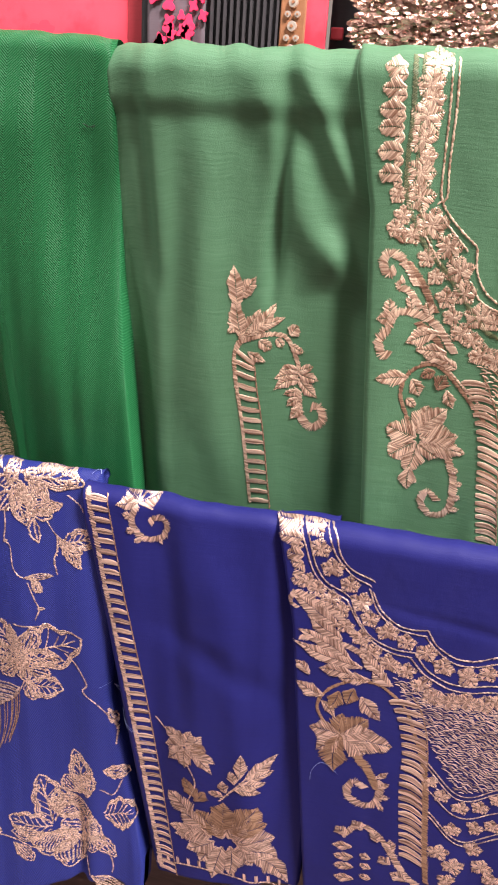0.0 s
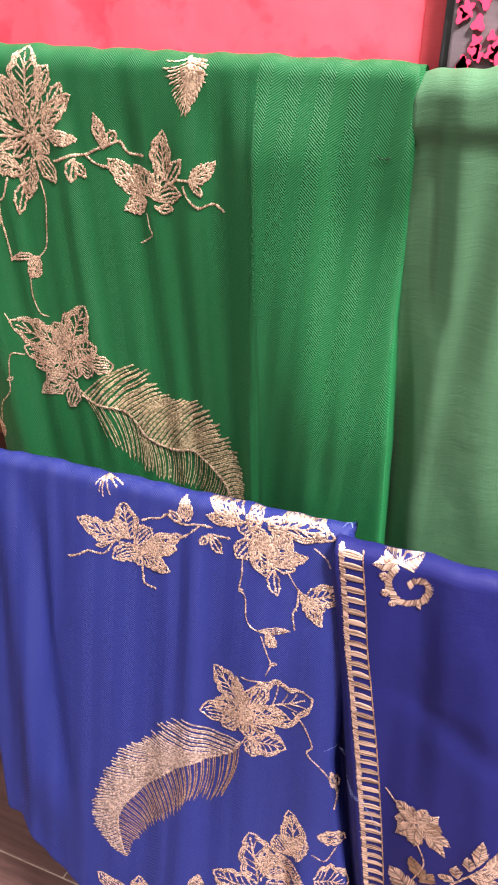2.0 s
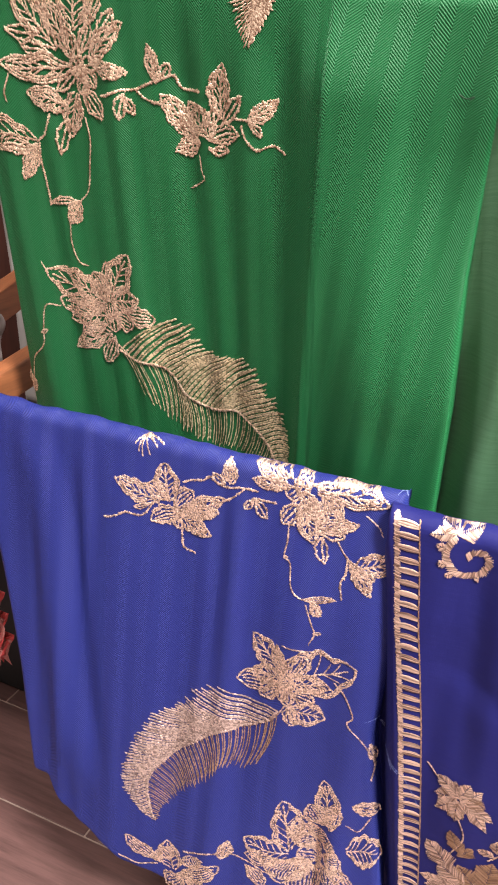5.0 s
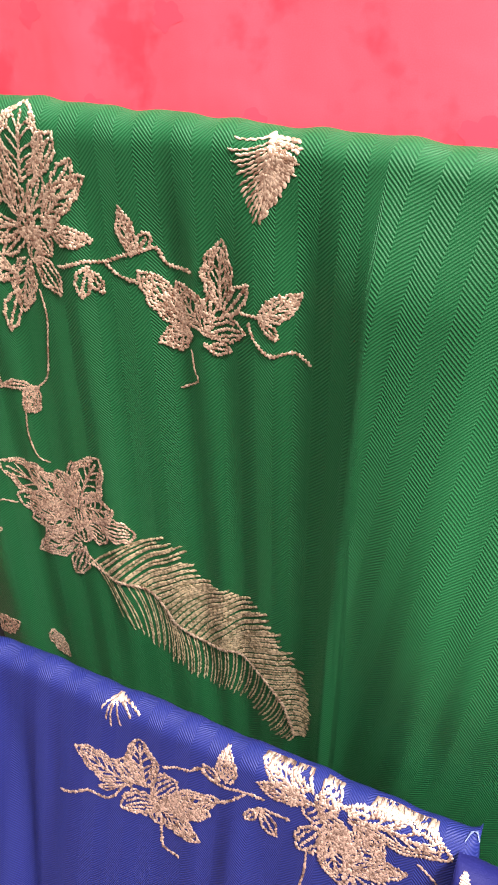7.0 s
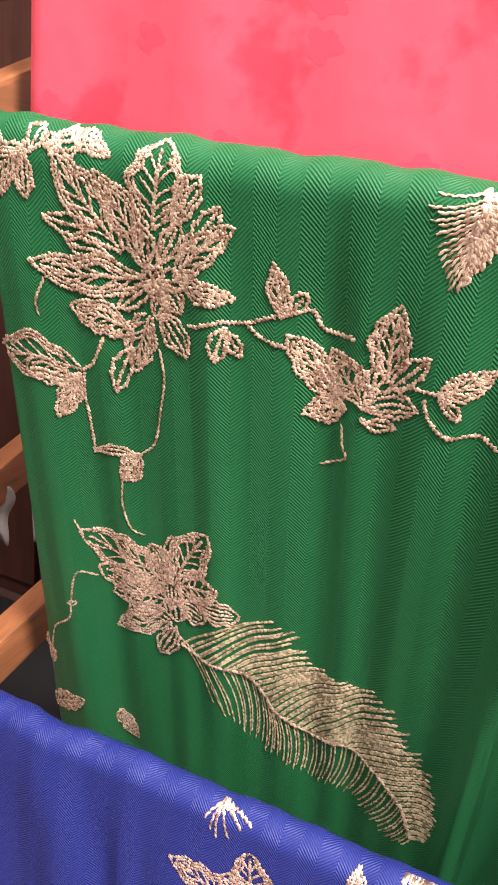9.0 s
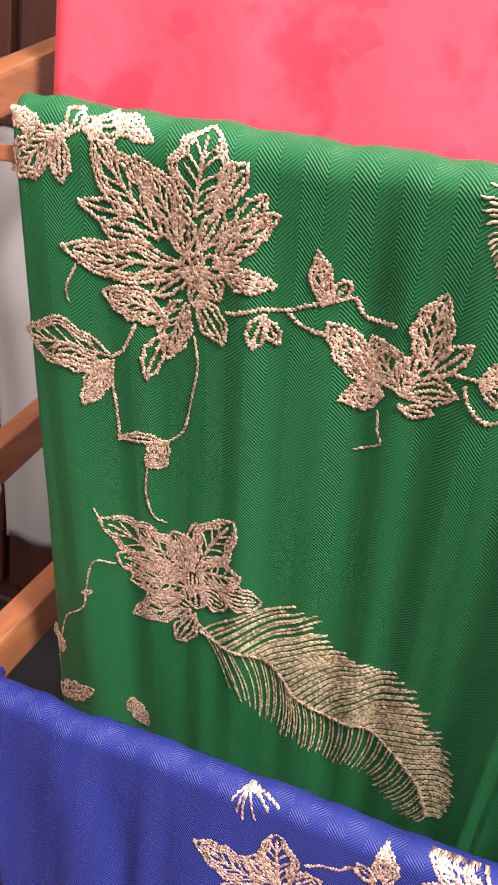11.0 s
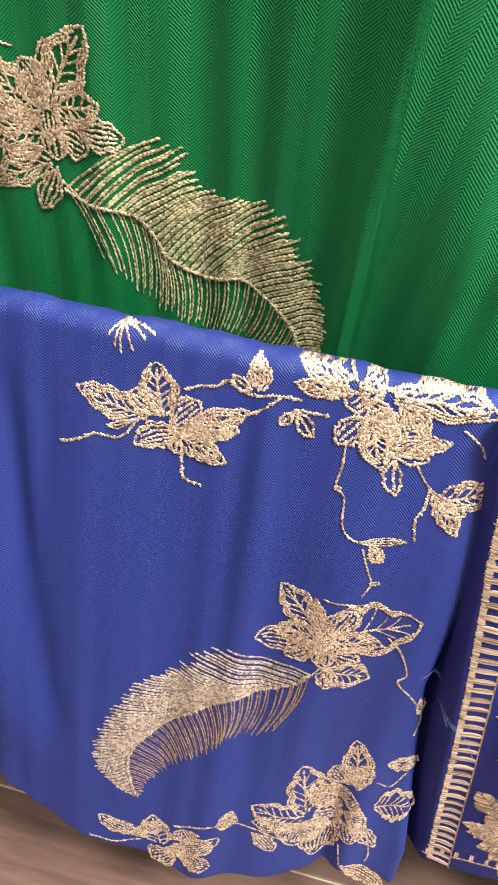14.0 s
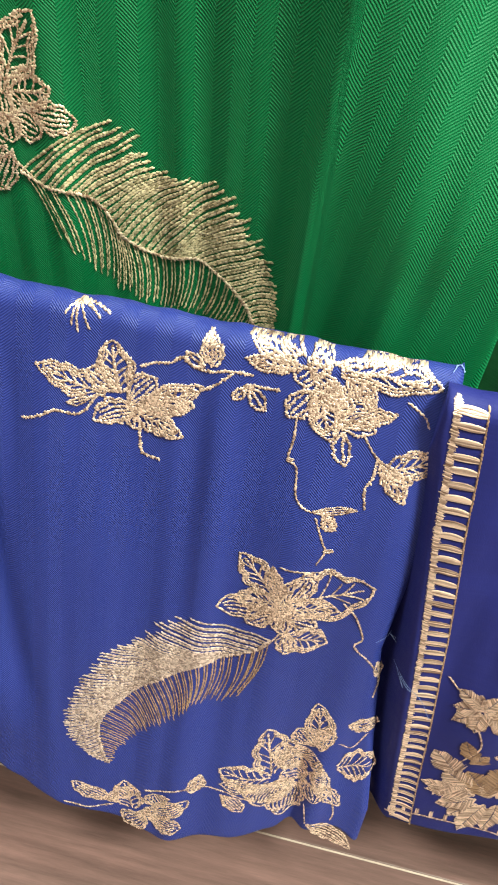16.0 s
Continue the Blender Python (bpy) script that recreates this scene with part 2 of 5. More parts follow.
def blue_trouser_front(x, z):
    y = 0.534 + (0.60 - z) * 0.075
    y = y + 0.030 * smooth(z, 0.62, 0.56) * smooth(x + 0.19 + (z - 0.176) * 0.146, -0.003, -0.026)
    y = y + ridge(x, z, -0.150, 0.60, -0.150, 0.30, 0.030, 0.006)
    y = y + ridge(x, z, -0.175, 0.50, -0.09, 0.44, 0.03, -0.004)
    y = y + ridge(x, z, -0.13, 0.55, -0.10, 0.25, 0.016, 0.005) + ridge(x, z, -0.185, 0.60, -0.17, 0.40, 0.012, -0.004)
    return y + 0.011 * smooth(x, -0.10, -0.07) + ripple(x, z, 0.075, 0.0024, 5.1)


def blue_kurta_front(x, z):
    y = 0.531 + (0.60 - z) * 0.085
    y = y + ridge(x, z, -0.01, 0.57, 0.16, 0.55, 0.05, -0.003)
    return y + ripple(x, z, 0.10, 0.0022, 3.3)


def line(points):
    """A piecewise straight edge through pairs, smooth enough for a hem."""
    p = sorted(points)
    a, b = [q[0] for q in p], [q[1] for q in p]
    return lambda v: np.interp(v, a, b)


def flat(value):
    return lambda v: value + 0 * v


SHAPES = {
    "green_shawl": dict(top=0.974, roll=0.013, front=green_shawl_front, left=line([(0.57, -0.662), (0.75, -0.650), (0.95, -0.645)]), right=line([(0.6, -0.2365), (0.70, -0.2365), (0.80, -0.242), (0.96, -0.240)]), hem=flat(0.52), edge=0.005, wavy=0.0006, rise=0.032),
    "green_trouser": dict(top=0.966, roll=0.018, front=green_trouser_front, left=flat(-0.2445), right=flat(-0.02), hem=flat(0.50), edge=0.004, wavy=0.0011),
    "green_kurta": dict(top=0.969, roll=0.018, front=green_kurta_front, left=line([(0.6, -0.029), (0.73, -0.039), (0.87, -0.049), (0.95, -0.066)]), right=flat(0.24), hem=flat(0.48), edge=0.005, wavy=0.0005),
    "blue_shawl": dict(top=0.633, roll=0.012, front=blue_shawl_front, left=line([(0.15, -0.585), (0.21, -0.602), (0.34, -0.619), (0.47, -0.642), (0.633, -0.666)]), right=line([(0.18, -0.213), (0.39, -0.247), (0.50, -0.243), (0.64, -0.254)]), hem=line([(-0.61, 0.215), (-0.596, 0.19), (-0.58, 0.176), (-0.521, 0.15), (-0.484, 0.144), (-0.436, 0.128), (-0.369, 0.138), (-0.31, 0.151), (-0.287, 0.153), (-0.271, 0.155), (-0.254, 0.144), (-0.23, 0.127), (-0.204, 0.115), (-0.174, 0.115)]), edge=0.008, wavy=0.0006),
    "blue_trouser": dict(top=0.629, roll=0.012, front=blue_trouser_front, left=flat(-0.262), right=flat(-0.045), hem=line([(-0.26, 0.166), (-0.19, 0.172), (-0.03, 0.196), (0.02, 0.20)]), edge=0.004, wavy=0.0004),
    "blue_kurta": dict(top=0.631, roll=0.014, front=blue_kurta_front, left=line([(0.15, -0.034), (0.44, -0.064), (0.53, -0.073), (0.63, -0.092)]), right=flat(0.26), hem=flat(0.17), edge=0.004, wavy=0.0004),
}


def drop_at(c, z):
    """How far down the cloth, from its crest, the height z lies on the front."""
    r, top = c["roll"], c["top"]
    on_roll = r * np.arccos(np.clip(1 - (top - z) / r, -1, 1))
    return np.where(z > top - r, on_roll, top - r - z + r * np.pi / 2)


def cloth_at(c, x, s):
    """The place on the cloth x along the rail and s down from the crest."""
    r, top = c["roll"], c["top"] + c["wavy"] * (np.sin(x * 160) + 0.7 * np.sin(x * 71 + 2) + 0.5 * np.sin(x * 290))
    a = np.clip(s / r, -np.pi / 2, np.pi / 2)
    over = r * np.pi / 2
    z = top - r + r * np.cos(a) - np.maximum(s - over, 0) + np.minimum(s + over, 0)
    z = z + c.get("rise", 0) * (-0.40 - x) * (1 - smooth(s, 0.01, 0.09))
    y = c["front"](x, np.minimum(z, top - r)) + r - r * np.sin(a)
    e = c["edge"]
    el = np.clip((c["left"](z) + e - x) / e, 0, 1)
    er = np.clip((x - c["right"](z) + e) / e, 0, 1)
    y = y + e * (2 - np.sqrt(np.maximum(1 - el * el, 0)) - np.sqrt(np.maximum(1 - er * er, 0))) * np.where(s > -over, 1, 0)
    return np.stack([x + 0 * y, y, z], -1)


# ---- building helpers ----
def mesh_of(name, verts, faces, mat, smooth_it=True):
    me = bpy.data.meshes.new(name)
    me.from_pydata([tuple(v) for v in verts], [], faces)
    me.materials.append(mat)
    if smooth_it:
        me.polygons.foreach_set("use_smooth", [True] * len(me.polygons))
    me.update()
    return me


def under(ob, parent):
    ob.parent = parent
    return ob


def part(name, bm, mat, parent, label=""):
    me = bpy.data.meshes.new(name)
    bm.normal_update()
    bm.to_mesh(me)
    bm.free()
    me.materials.append(mat)
    return tagged(under(new(name, me), parent) if parent else new(name, me), label)


def box(bm, lo, hi, bevel=0.0):
    made = bmesh.ops.create_cube(bm, size=1)["verts"]
    for v in made:
        v.co = Vector([lo[k] + (v.co[k] + 0.5) * (hi[k] - lo[k]) for k in range(3)])
    if bevel:
        edges = list({e for v in made for e in v.link_edges})
        bmesh.ops.bevel(bm, geom=edges, offset=bevel, segments=2, affect="EDGES", profile=0.6)


def cloth_mesh(name, c, mat, columns=150, rows=150, back=0.05, lean=None):
    """A sheet hung over its rail, with folded side edges and a hem that turns under."""
    u = np.concatenate([[0, 0], 0.5 - 0.5 * np.cos(np.linspace(0, np.pi, columns)) * (0.25 + 0.75 * np.abs(np.cos(np.linspace(0, np.pi, columns)))), [1, 1]])
    u = np.sort(np.clip(u, 0, 1))
    u = 0.6 * u + 0.4 * np.concatenate([[0, 0], np.linspace(0, 1, columns), [1, 1]])
    n = len(u)
    mid = c["left"](c["top"] - 0.2) + u * (c["right"](c["top"] - 0.2) - c["left"](c["top"] - 0.2))
    down = drop_at(c, c["hem"](mid))
    over = c["roll"] * np.pi / 2
    heads = np.concatenate([np.linspace(-over - back, -over, 4)[:-1], np.linspace(-over, over, 15)])
    grid_x, grid_s = [], []
    for s in heads:
        grid_s.append(np.full(n, s))
    for k in np.linspace(0, 1, rows)[1:]:
        grid_s.append(over + k * (down - over))
    pts = []
    for s in grid_s:
        z = c["top"] - c["roll"] - (s - over)
        left, right = c["left"](np.minimum(z, c["top"])), c["right"](np.minimum(z, c["top"]))
        x = left + u * (right - left)
        p = cloth_at(c, x, s)
        side = 0.022 * smooth(float(s[0]), 0.0, 0.04)
        p[0, 1] += side
        p[-1, 1] += side
        pts.append(p)
        grid_x.append(x)
    last, e = pts[-1], 0.005
    for a in (30, 60, 90, 130):
        q = last.copy()
        q[:, 1] += e * (1 - math.cos(radians(a)))
        q[:, 2] -= e * math.sin(radians(a)) * 0.8
        pts.append(q)
        grid_x.append(grid_x[-1])
        grid_s.append(grid_s[-1] + 0.0025)
    q = last.copy()
    q[:, 1] += 2.2 * e
    q[:, 2] += 0.04
    pts.append(q)
    grid_x.append(grid_x[-1])
    grid_s.append(grid_s[-1] + 0.04)
    rows_n = len(pts)
    verts = np.concatenate(pts)
    faces = [(i * n + j, (i + 1) * n + j, (i + 1) * n + j + 1, i * n + j + 1) for i in range(rows_n - 1) for j in range(n - 1)]
    me = mesh_of(name, verts, faces, mat)
    gx, gs = np.concatenate(grid_x), np.concatenate(grid_s)
    if lean:
        gx = gx + lean(gx, gs)
    uv = me.uv_layers.new(name="UVMap")
    loops = np.empty(len(me.loops), dtype=np.int32)
    me.loops.foreach_get("vertex_index", loops)
    uv.data.foreach_set("uv", np.stack([gx[loops], -gs[loops]], -1).ravel())
    return me


# ---- stitches: every thread is a small raised ribbon laid on its cloth ----
class Stitches:
    def __init__(self):
        self.runs = []

    def add(self, points, widths):
        self.runs.append((np.asarray(points, float), np.asarray(widths, float)))

    def stitch(self, a, b, w):
        a, b = np.asarray(a), np.asarray(b)
        self.add([a, (a + b) / 2, b], [w * 0.45, w, w * 0.45])

    def lay(self, name, c, mat, parent, label="", lift=0.0003):
        flat_pts, mids, faces, k = [], [], [], 0
        for p, w in self.runs:
            d = np.gradient(p, axis=0)
            d /= np.maximum(np.hypot(d[:, 0], d[:, 1]), 1e-9)[:, None]
            side = np.stack([-d[:, 1], d[:, 0]], -1) * (w / 2)[:, None]
            for q, up in ((p + side, 0 * w), (p, 0.42 * w), (p - side, 0 * w)):
                flat_pts.append(q)
                mids.append(up)
            n = len(p)
            for r in (0, n):
                faces += [(k + r + i, k + r + i + 1, k + r + n + i + 1, k + r + n + i) for i in range(n - 1)]
            k += 3 * n
        f, up = np.concatenate(flat_pts), np.concatenate(mids)
        x, s = f[:, 0], drop_at(c, f[:, 1])
        p = cloth_at(c, x, s)
        h = 0.0006
        n = np.cross(cloth_at(c, x + h, s) - cloth_at(c, x - h, s), cloth_at(c, x, s + h) - cloth_at(c, x, s - h))
        n /= np.linalg.norm(n, axis=1)[:, None]
        n *= np.where(n[:, 1:2] * 1.0 - n[:, 2:3] > 0, -1, 1)
        me = mesh_of(name, p + n * (lift + up)[:, None], faces, mat)
        return tagged(under(new(name, me), parent), label)


rng = np.random.default_rng(7)


def mm(*v):
    return np.array(v, float) / 1000


def curve(points, step=0.0012):
    """A smooth line through a few points given in mm (x along the rail, z up)."""
    p = mm(*points).reshape(-1, 2)
    q = np.concatenate([[2 * p[0] - p[1]], p, [2 * p[-1] - p[-2]]])
    out = []
    for i in range(1, len(q) - 2):
        a, b, c, d = q[i - 1:i + 3]
        n = max(2, int(np.hypot(*(c - b)) / step))
        t = np.linspace(0, 1, n, endpoint=False)[:, None]
        out.append(0.5 * (2 * b + (c - a) * t + (2 * a - 5 * b + 4 * c - d) * t ** 2 + (3 * b - a - 3 * c + d) * t ** 3))
    return np.concatenate(out + [p[-1:]])


def normals(p):
    d = np.gradient(p, axis=0)
    d /= np.maximum(np.hypot(d[:, 0], d[:, 1]), 1e-9)[:, None]
    return d, np.stack([-d[:, 1], d[:, 0]], -1)


def cord(st, p, w, gap=0.0008, slant=0.5, taper=False):
    """Satin cord: close stitches across a line, w metres wide."""
    d, n = normals(p)
    run = np.concatenate([[0], np.cumsum(np.hypot(*np.diff(p, axis=0).T))])
    for t in np.arange(0, run[-1], gap):
        q = [np.interp(t, run, p[:, k]) for k in (0, 1)]
        i = min(int(np.searchsorted(run, t)), len(p) - 1)
        k = (math.sin(math.pi * min(1, t / run[-1] * 0.9 + 0.1)) if taper else 1) * (1 + 0.15 * rng.normal())
        h = (n[i] + slant * d[i]) * w * k / 2
        st.stitch(q - h, q + h, gap * 1.35)


def chain(st, p, w=0.0012, step=0.0026):
    """A chain-stitched vine."""
    d, n = normals(p)
    run = np.concatenate([[0], np.cumsum(np.hypot(*np.diff(p, axis=0).T))])
    k = 0
    for t in np.arange(0, run[-1], step * 0.62):
        i = min(int(np.searchsorted(run, t)), len(p) - 1)
        q = np.array([np.interp(t, run, p[:, j]) for j in (0, 1)])
        sgn = 1 if k % 2 else -1
        st.stitch(q - d[i] * step * 0.6 + n[i] * sgn * w * 0.35, q + d[i] * step * 0.6 - n[i] * sgn * w * 0.35, w * (1 + 0.2 * rng.normal()))
        k += 1


def knots(st, p, w):
    """A beaded row of looped stitches along a line, uneven in size and turn."""
    d, n = normals(p)
    run = np.concatenate([[0], np.cumsum(np.hypot(*np.diff(p, axis=0).T))])
    t, k = 0.0, 0
    while t < run[-1]:
        q = np.array([np.interp(t, run, p[:, j]) for j in (0, 1)])
        i = min(int(np.searchsorted(run, t)), len(p) - 1)
        turn, size = (0.75 if k % 2 else -0.75) + 0.3 * rng.normal(), w * (1 + 0.16 * rng.normal())
        h = (d[i] * math.cos(turn) + n[i] * math.sin(turn)) * size * 0.58
        q = q + n[i] * 0.10 * w * rng.normal()
        st.add([q - h, q - h * 0.5, q + h * 0.5, q + h], [size * 0.25, size * 0.62, size * 0.62, size * 0.25])
        t, k = t + w * 0.50, k + 1


def leaf(st, bx, bz, tx, tz, w, bend=0.0, style="open", gap=0.00095):
    """A leaf or petal from base to tip: looped outline, rim and midrib with gaps between (open), loops all through (dense), or satin (full)."""
    a, b = mm(bx, bz), mm(tx, tz)
    ax = b - a
    ln = max(np.hypot(*ax), 0.001)
    side = np.array([-ax[1], ax[0]]) / ln
    half = w / 2000
    t = np.linspace(0, 1, max(9, int(ln / gap)))
    mid = a + ax * t[:, None] + side * (np.sin(np.pi * t) * bend * ln)[:, None]
    d, n = normals(mid)
    rope = min(0.0020, max(half * 0.5, 0.0010))
    half = half * 0.92 if style != "full" else half
    for sgn in (-1, 1):
        lobes, ph, fat = rng.integers(2, 5), rng.uniform(0, 6), rng.uniform(0.86, 1.12)
        prof = half * fat * np.sin(np.pi * np.clip(t, 0.03, 1) ** (rng.uniform(0.75, 1.05) if style == "open" or style == "full" else rng.uniform(0.9, 1.6))) ** 0.72
        if style != "full":
            prof = prof * (1 + 0.24 * np.abs(np.sin(lobes * np.pi * t + ph)) - 0.12)
        prof = np.maximum(prof, 0.0002)
        if style == "full":
            prof = np.maximum(half * np.sin(np.pi * np.clip(t, 0.02, 1) ** 0.80) ** 0.9 * (1 + 0.12 * np.sin(t * 11 + bx) + 0.05 * np.sin(t * 21 + bz)), 0.0002)
            for i in range(len(t)):
                edge = mid[i] + n[i] * sgn * prof[i] * (1 + 0.06 * rng.normal())
                st.stitch(mid[i] + n[i] * sgn * 0.0002 - d[i] * prof[i] * 0.5, edge + d[i] * prof[i] * 0.25, gap * 1.5)
            continue
        rim = mid + n * (sgn * np.maximum(prof - rope * 0.4, 0.0002))[:, None]
        knots(st, rim, rope)
        if style == "dense":
            rows = max(0, int(half / (rope * 1.45)) - 1)
            for k in range(1, rows + 1):
                lo = int((0.05 + 0.10 * rng.random()) * len(t))
                row = (mid + n * (sgn * prof * (1 - k / (rows + 1)))[:, None])[lo:int((0.90 - 0.10 * rng.random()) * len(t))]
                if len(row) > 3:
                    knots(st, row, rope * 0.92)
        elif half > rope * 2.2:
            for k in range(1, 2 + (half > rope * 3.4)):
                lo = int((0.12 + 0.2 * rng.random()) * len(t))
                knots(st, (mid + n * (sgn * np.maximum(prof - rope * (0.4 + 1.05 * k), 0.0003))[:, None])[lo:int((0.98 - 0.08 * k) * len(t))], rope * 0.85)
            for f in np.arange(0.10, 0.72, max(0.13, rope * 2.1 / ln)):
                i, j = int(f * len(t)), min(len(t) - 1, int((f + 0.20 + 0.06 * rng.random()) * len(t)))
                s = np.linspace(0, rng.uniform(0.62, 0.92), 9)[:, None]
                vein = mid[i] + (rim[j] - mid[i]) * s + d[i] * (0.10 * ln * s * (1 - s))
                chain(st, vein, rope * 0.62, 0.0022)
    if style != "full":
        knots(st, mid[:int(0.9 * len(t))], rope * 0.95)


def feather(upper, lower, points, up, low, gap=0.0021):
    """A plume: a spine, close barbs up to one line of ragged tips, sparser dotted ones down to another."""
    p = curve(points)
    run = np.concatenate([[0], np.cumsum(np.hypot(*np.diff(p, axis=0).T))])
    for st, tips, g, wide, step in ((upper, up, gap * 0.96, 0.0017, 0.0023), (lower, low, gap * 1.5, 0.0011, 0.0030)):
        e = curve(tips)
        far = np.concatenate([[0], np.cumsum(np.hypot(*np.diff(e, axis=0).T))])
        count = int(max(far[-1], run[-1]) / g)
        for k in range(count + 1):
            f = k / count
            if f < 0.16 and k % 3 == 1:
                continue
            f_at = min(1, f + (0.35 / count if k % 2 else 0))
            q = np.array([np.interp(f_at * run[-1], run, p[:, j]) for j in (0, 1)])
            r = np.array([np.interp(f * far[-1], far, e[:, j]) for j in (0, 1)])
            r = q + (r - q) * (0.84 + 0.06 * rng.random() + 0.16 * ((k * 3 % 7) / 6))
            ax = r - q
            s = np.linspace(0, 1, max(4, int(np.hypot(*ax) / 0.0018)))
            bow = np.array([-ax[1], ax[0]]) * 0.05
            chain(st, q + ax * s[:, None] + bow * np.sin(np.pi * s)[:, None], wide, step)


def rungs(st, points, w, pitch, drop=0.16, fat=0.50):
    """Leaf-shaped satin rungs along the right side of a line; w and pitch in mm."""
    p = curve(points)
    d, n = normals(p)
    run = np.concatenate([[0], np.cumsum(np.hypot(*np.diff(p, axis=0).T))])
    for t in np.arange(pitch / 2000, run[-1], pitch / 1000):
        i = min(int(np.searchsorted(run, t)), len(p) - 1)
        s = np.linspace(0, 1, 7)
        across = n[i] if n[i][0] > 0 else -n[i]
        for k in np.linspace(-0.5, 0.5, 5):
            q = p[i] + across * (s * w / 1000)[:, None] + d[i] * ((drop * s * s) * w / 1000)[:, None] + d[i] * (k * fat * pitch / 1000 * (0.50 + 0.30 * np.sin(np.pi * s)))[:, None]
            st.add(q, np.array([0.5, 1, 1, 1, 1, 1, 0.5]) * fat * pitch / 1000 * 0.30)


def motif(name, c, mat, parent, leaves=(), filled=(), stems=(), cords=(), blooms=(), label="", style="open"):
    """One embroidered motif: stems and cords in its own mesh, each leaf or bloom a piece of its own."""
    st = Stitches()
    for p in stems:
        if name.endswith("sprig"):
            knots(st, curve(p), 0.0021)
        else:
            chain(st, curve(p), 0.0014)
    for w, *p in cords:
        cord(st, curve(p), w / 1000, 0.0009)
    todo = [(*q, style) for q in leaves] + [(*q, "dense" if parent.name.startswith("shawl") else "full") for q in filled]
    if not stems and not cords:
        first = todo.pop(0)
        leaf(st, *first[:5], 0.03, first[5])
    top = st.lay(name, c, mat, parent, label)
    for k, (*spec, style) in enumerate(todo):
        s = Stitches()
        leaf(s, *spec, 0.05 * math.sin(k * 2.4), style)
        s.lay("embroidered_leaf", c, mat, top, "", 0.0003 + 0.00012 * (k % 5))
    for x, z, r in blooms:
        s = Stitches()
        for k in range(5):
            a = k * 1.257 + 0.3 + 0.2 * rng.normal()
            leaf(s, x, z, x + r * math.cos(a), z + r * math.sin(a), r * 0.85, 0, "full", 0.0010)
        s.lay("embroidered_bloom", c, mat, top)
    return top


def plume(c, parent, mat, low_mat, points, up, low, gap=0.0021):
    """An embroidered feather with its two rows of barbs."""
    a, b = Stitches(), Stitches()
    feather(a, b, points, up, low, gap)
    top = a.lay("embroidered_feather", c, mat, parent)
    b.lay("lower_vane", c, low_mat, top, "thinner open barbs")
    spine = Stitches()
    knots(spine, curve(points), 0.0025)
    spine.lay("spine", c, GOLD_ON_GREEN if mat is GOLD_DULL else mat, top, "", 0.0012)
    return top


def ladder(c, parent, mat, edge_mat, points, w, pitch, cord_w, drop=0.16, fat=0.44):
    """A ladder border: a satin cord with leaf-shaped rungs beside it."""
    st = Stitches()
    if cord_w:
        cord(st, curve(points), cord_w / 1000, 0.0010, 0.3)
    rungs(st, points, w, pitch, drop, fat)
    top = st.lay("ladder_border", c, mat, parent)
    tips = Stitches()
    p = curve(points)
    d, n = normals(p)
    n = np.where(n[:, :1] > 0, n, -n)
    chain(tips, p + n * (w * 1.03 / 1000) + d * (0.3 * w / 1000), 0.0012, 0.0024)
    tips.lay("edge_stitching", c, edge_mat, top, "dark bronze edge stitching")
    return top


def teeth(c, parent, mat, points, w, pitch):
    """A hem border of short upright satin bars on a cord."""
    st = Stitches()
    p = curve(points)
    cord(st, p, 0.0022, 0.0010)
    run = np.concatenate([[0], np.cumsum(np.hypot(*np.diff(p, axis=0).T))])
    for t in np.arange(0.002, run[-1], pitch / 1000):
        q = np.array([np.interp(t, run, p[:, k]) for k in (0, 1)])
        for k in range(4):
            st.stitch(q + mm(k * 0.8, 0), q + mm(k * 0.8 - 1, w), 0.0011)
    return st.lay("hem_border", c, mat, parent)


def net(c, parent, mat, quad):
    """A field of short wavy running stitches between four corners."""
    st = Stitches()
    a, b, d, e = mm(*quad).reshape(4, 2)
    high = np.hypot(*(e - a))
    for v in np.arange(0, 1, 0.0030 / high):
        l, r = a + (e - a) * v, b + (d - b) * v
        n = max(3, int(np.hypot(*(r - l)) / 0.0042))
        for k in range(n):
            m = l + (r - l) * ((k + 0.5 * (int(v * 1000) % 2)) / n)
            m = m + rng.normal(0, 0.0004, 2)
            h = mm(2.3, -0.5 + 1.1 * math.sin(k * 1.9 + v * 60))
            st.add([m - h, m + mm(0, 0.5), m + h], [0.0007, 0.0012, 0.0007])
    return st.lay("stitched_field", c, mat, parent)


def loose_thread(c, parent, mat, points, w):
    st = Stitches()
    p = curve(points)
    st.add(p, np.full(len(p), w))
    return st.lay("loose_thread", c, mat, parent, "stray loose thread", 0.0012)


def drape(kind, shape, mat, label, group="", **kw):
    thing = tagged(new(kind), label, "fabric", group)
    c = SHAPES[shape]
    under(new("cloth", cloth_mesh("cloth", c, mat, **kw)), thing)
    return thing, c


# ---- the setting ----
def structure(name, bm, mat, label):
    ob = part(name, bm, mat, None)
    return tagged(ob, label, kind="structure")


def slab(name, lo, hi, mat, label, bevel=0.0):
    bm = bmesh.new()
    box(bm, lo, hi, bevel)
    return structure(name, bm, mat, label)


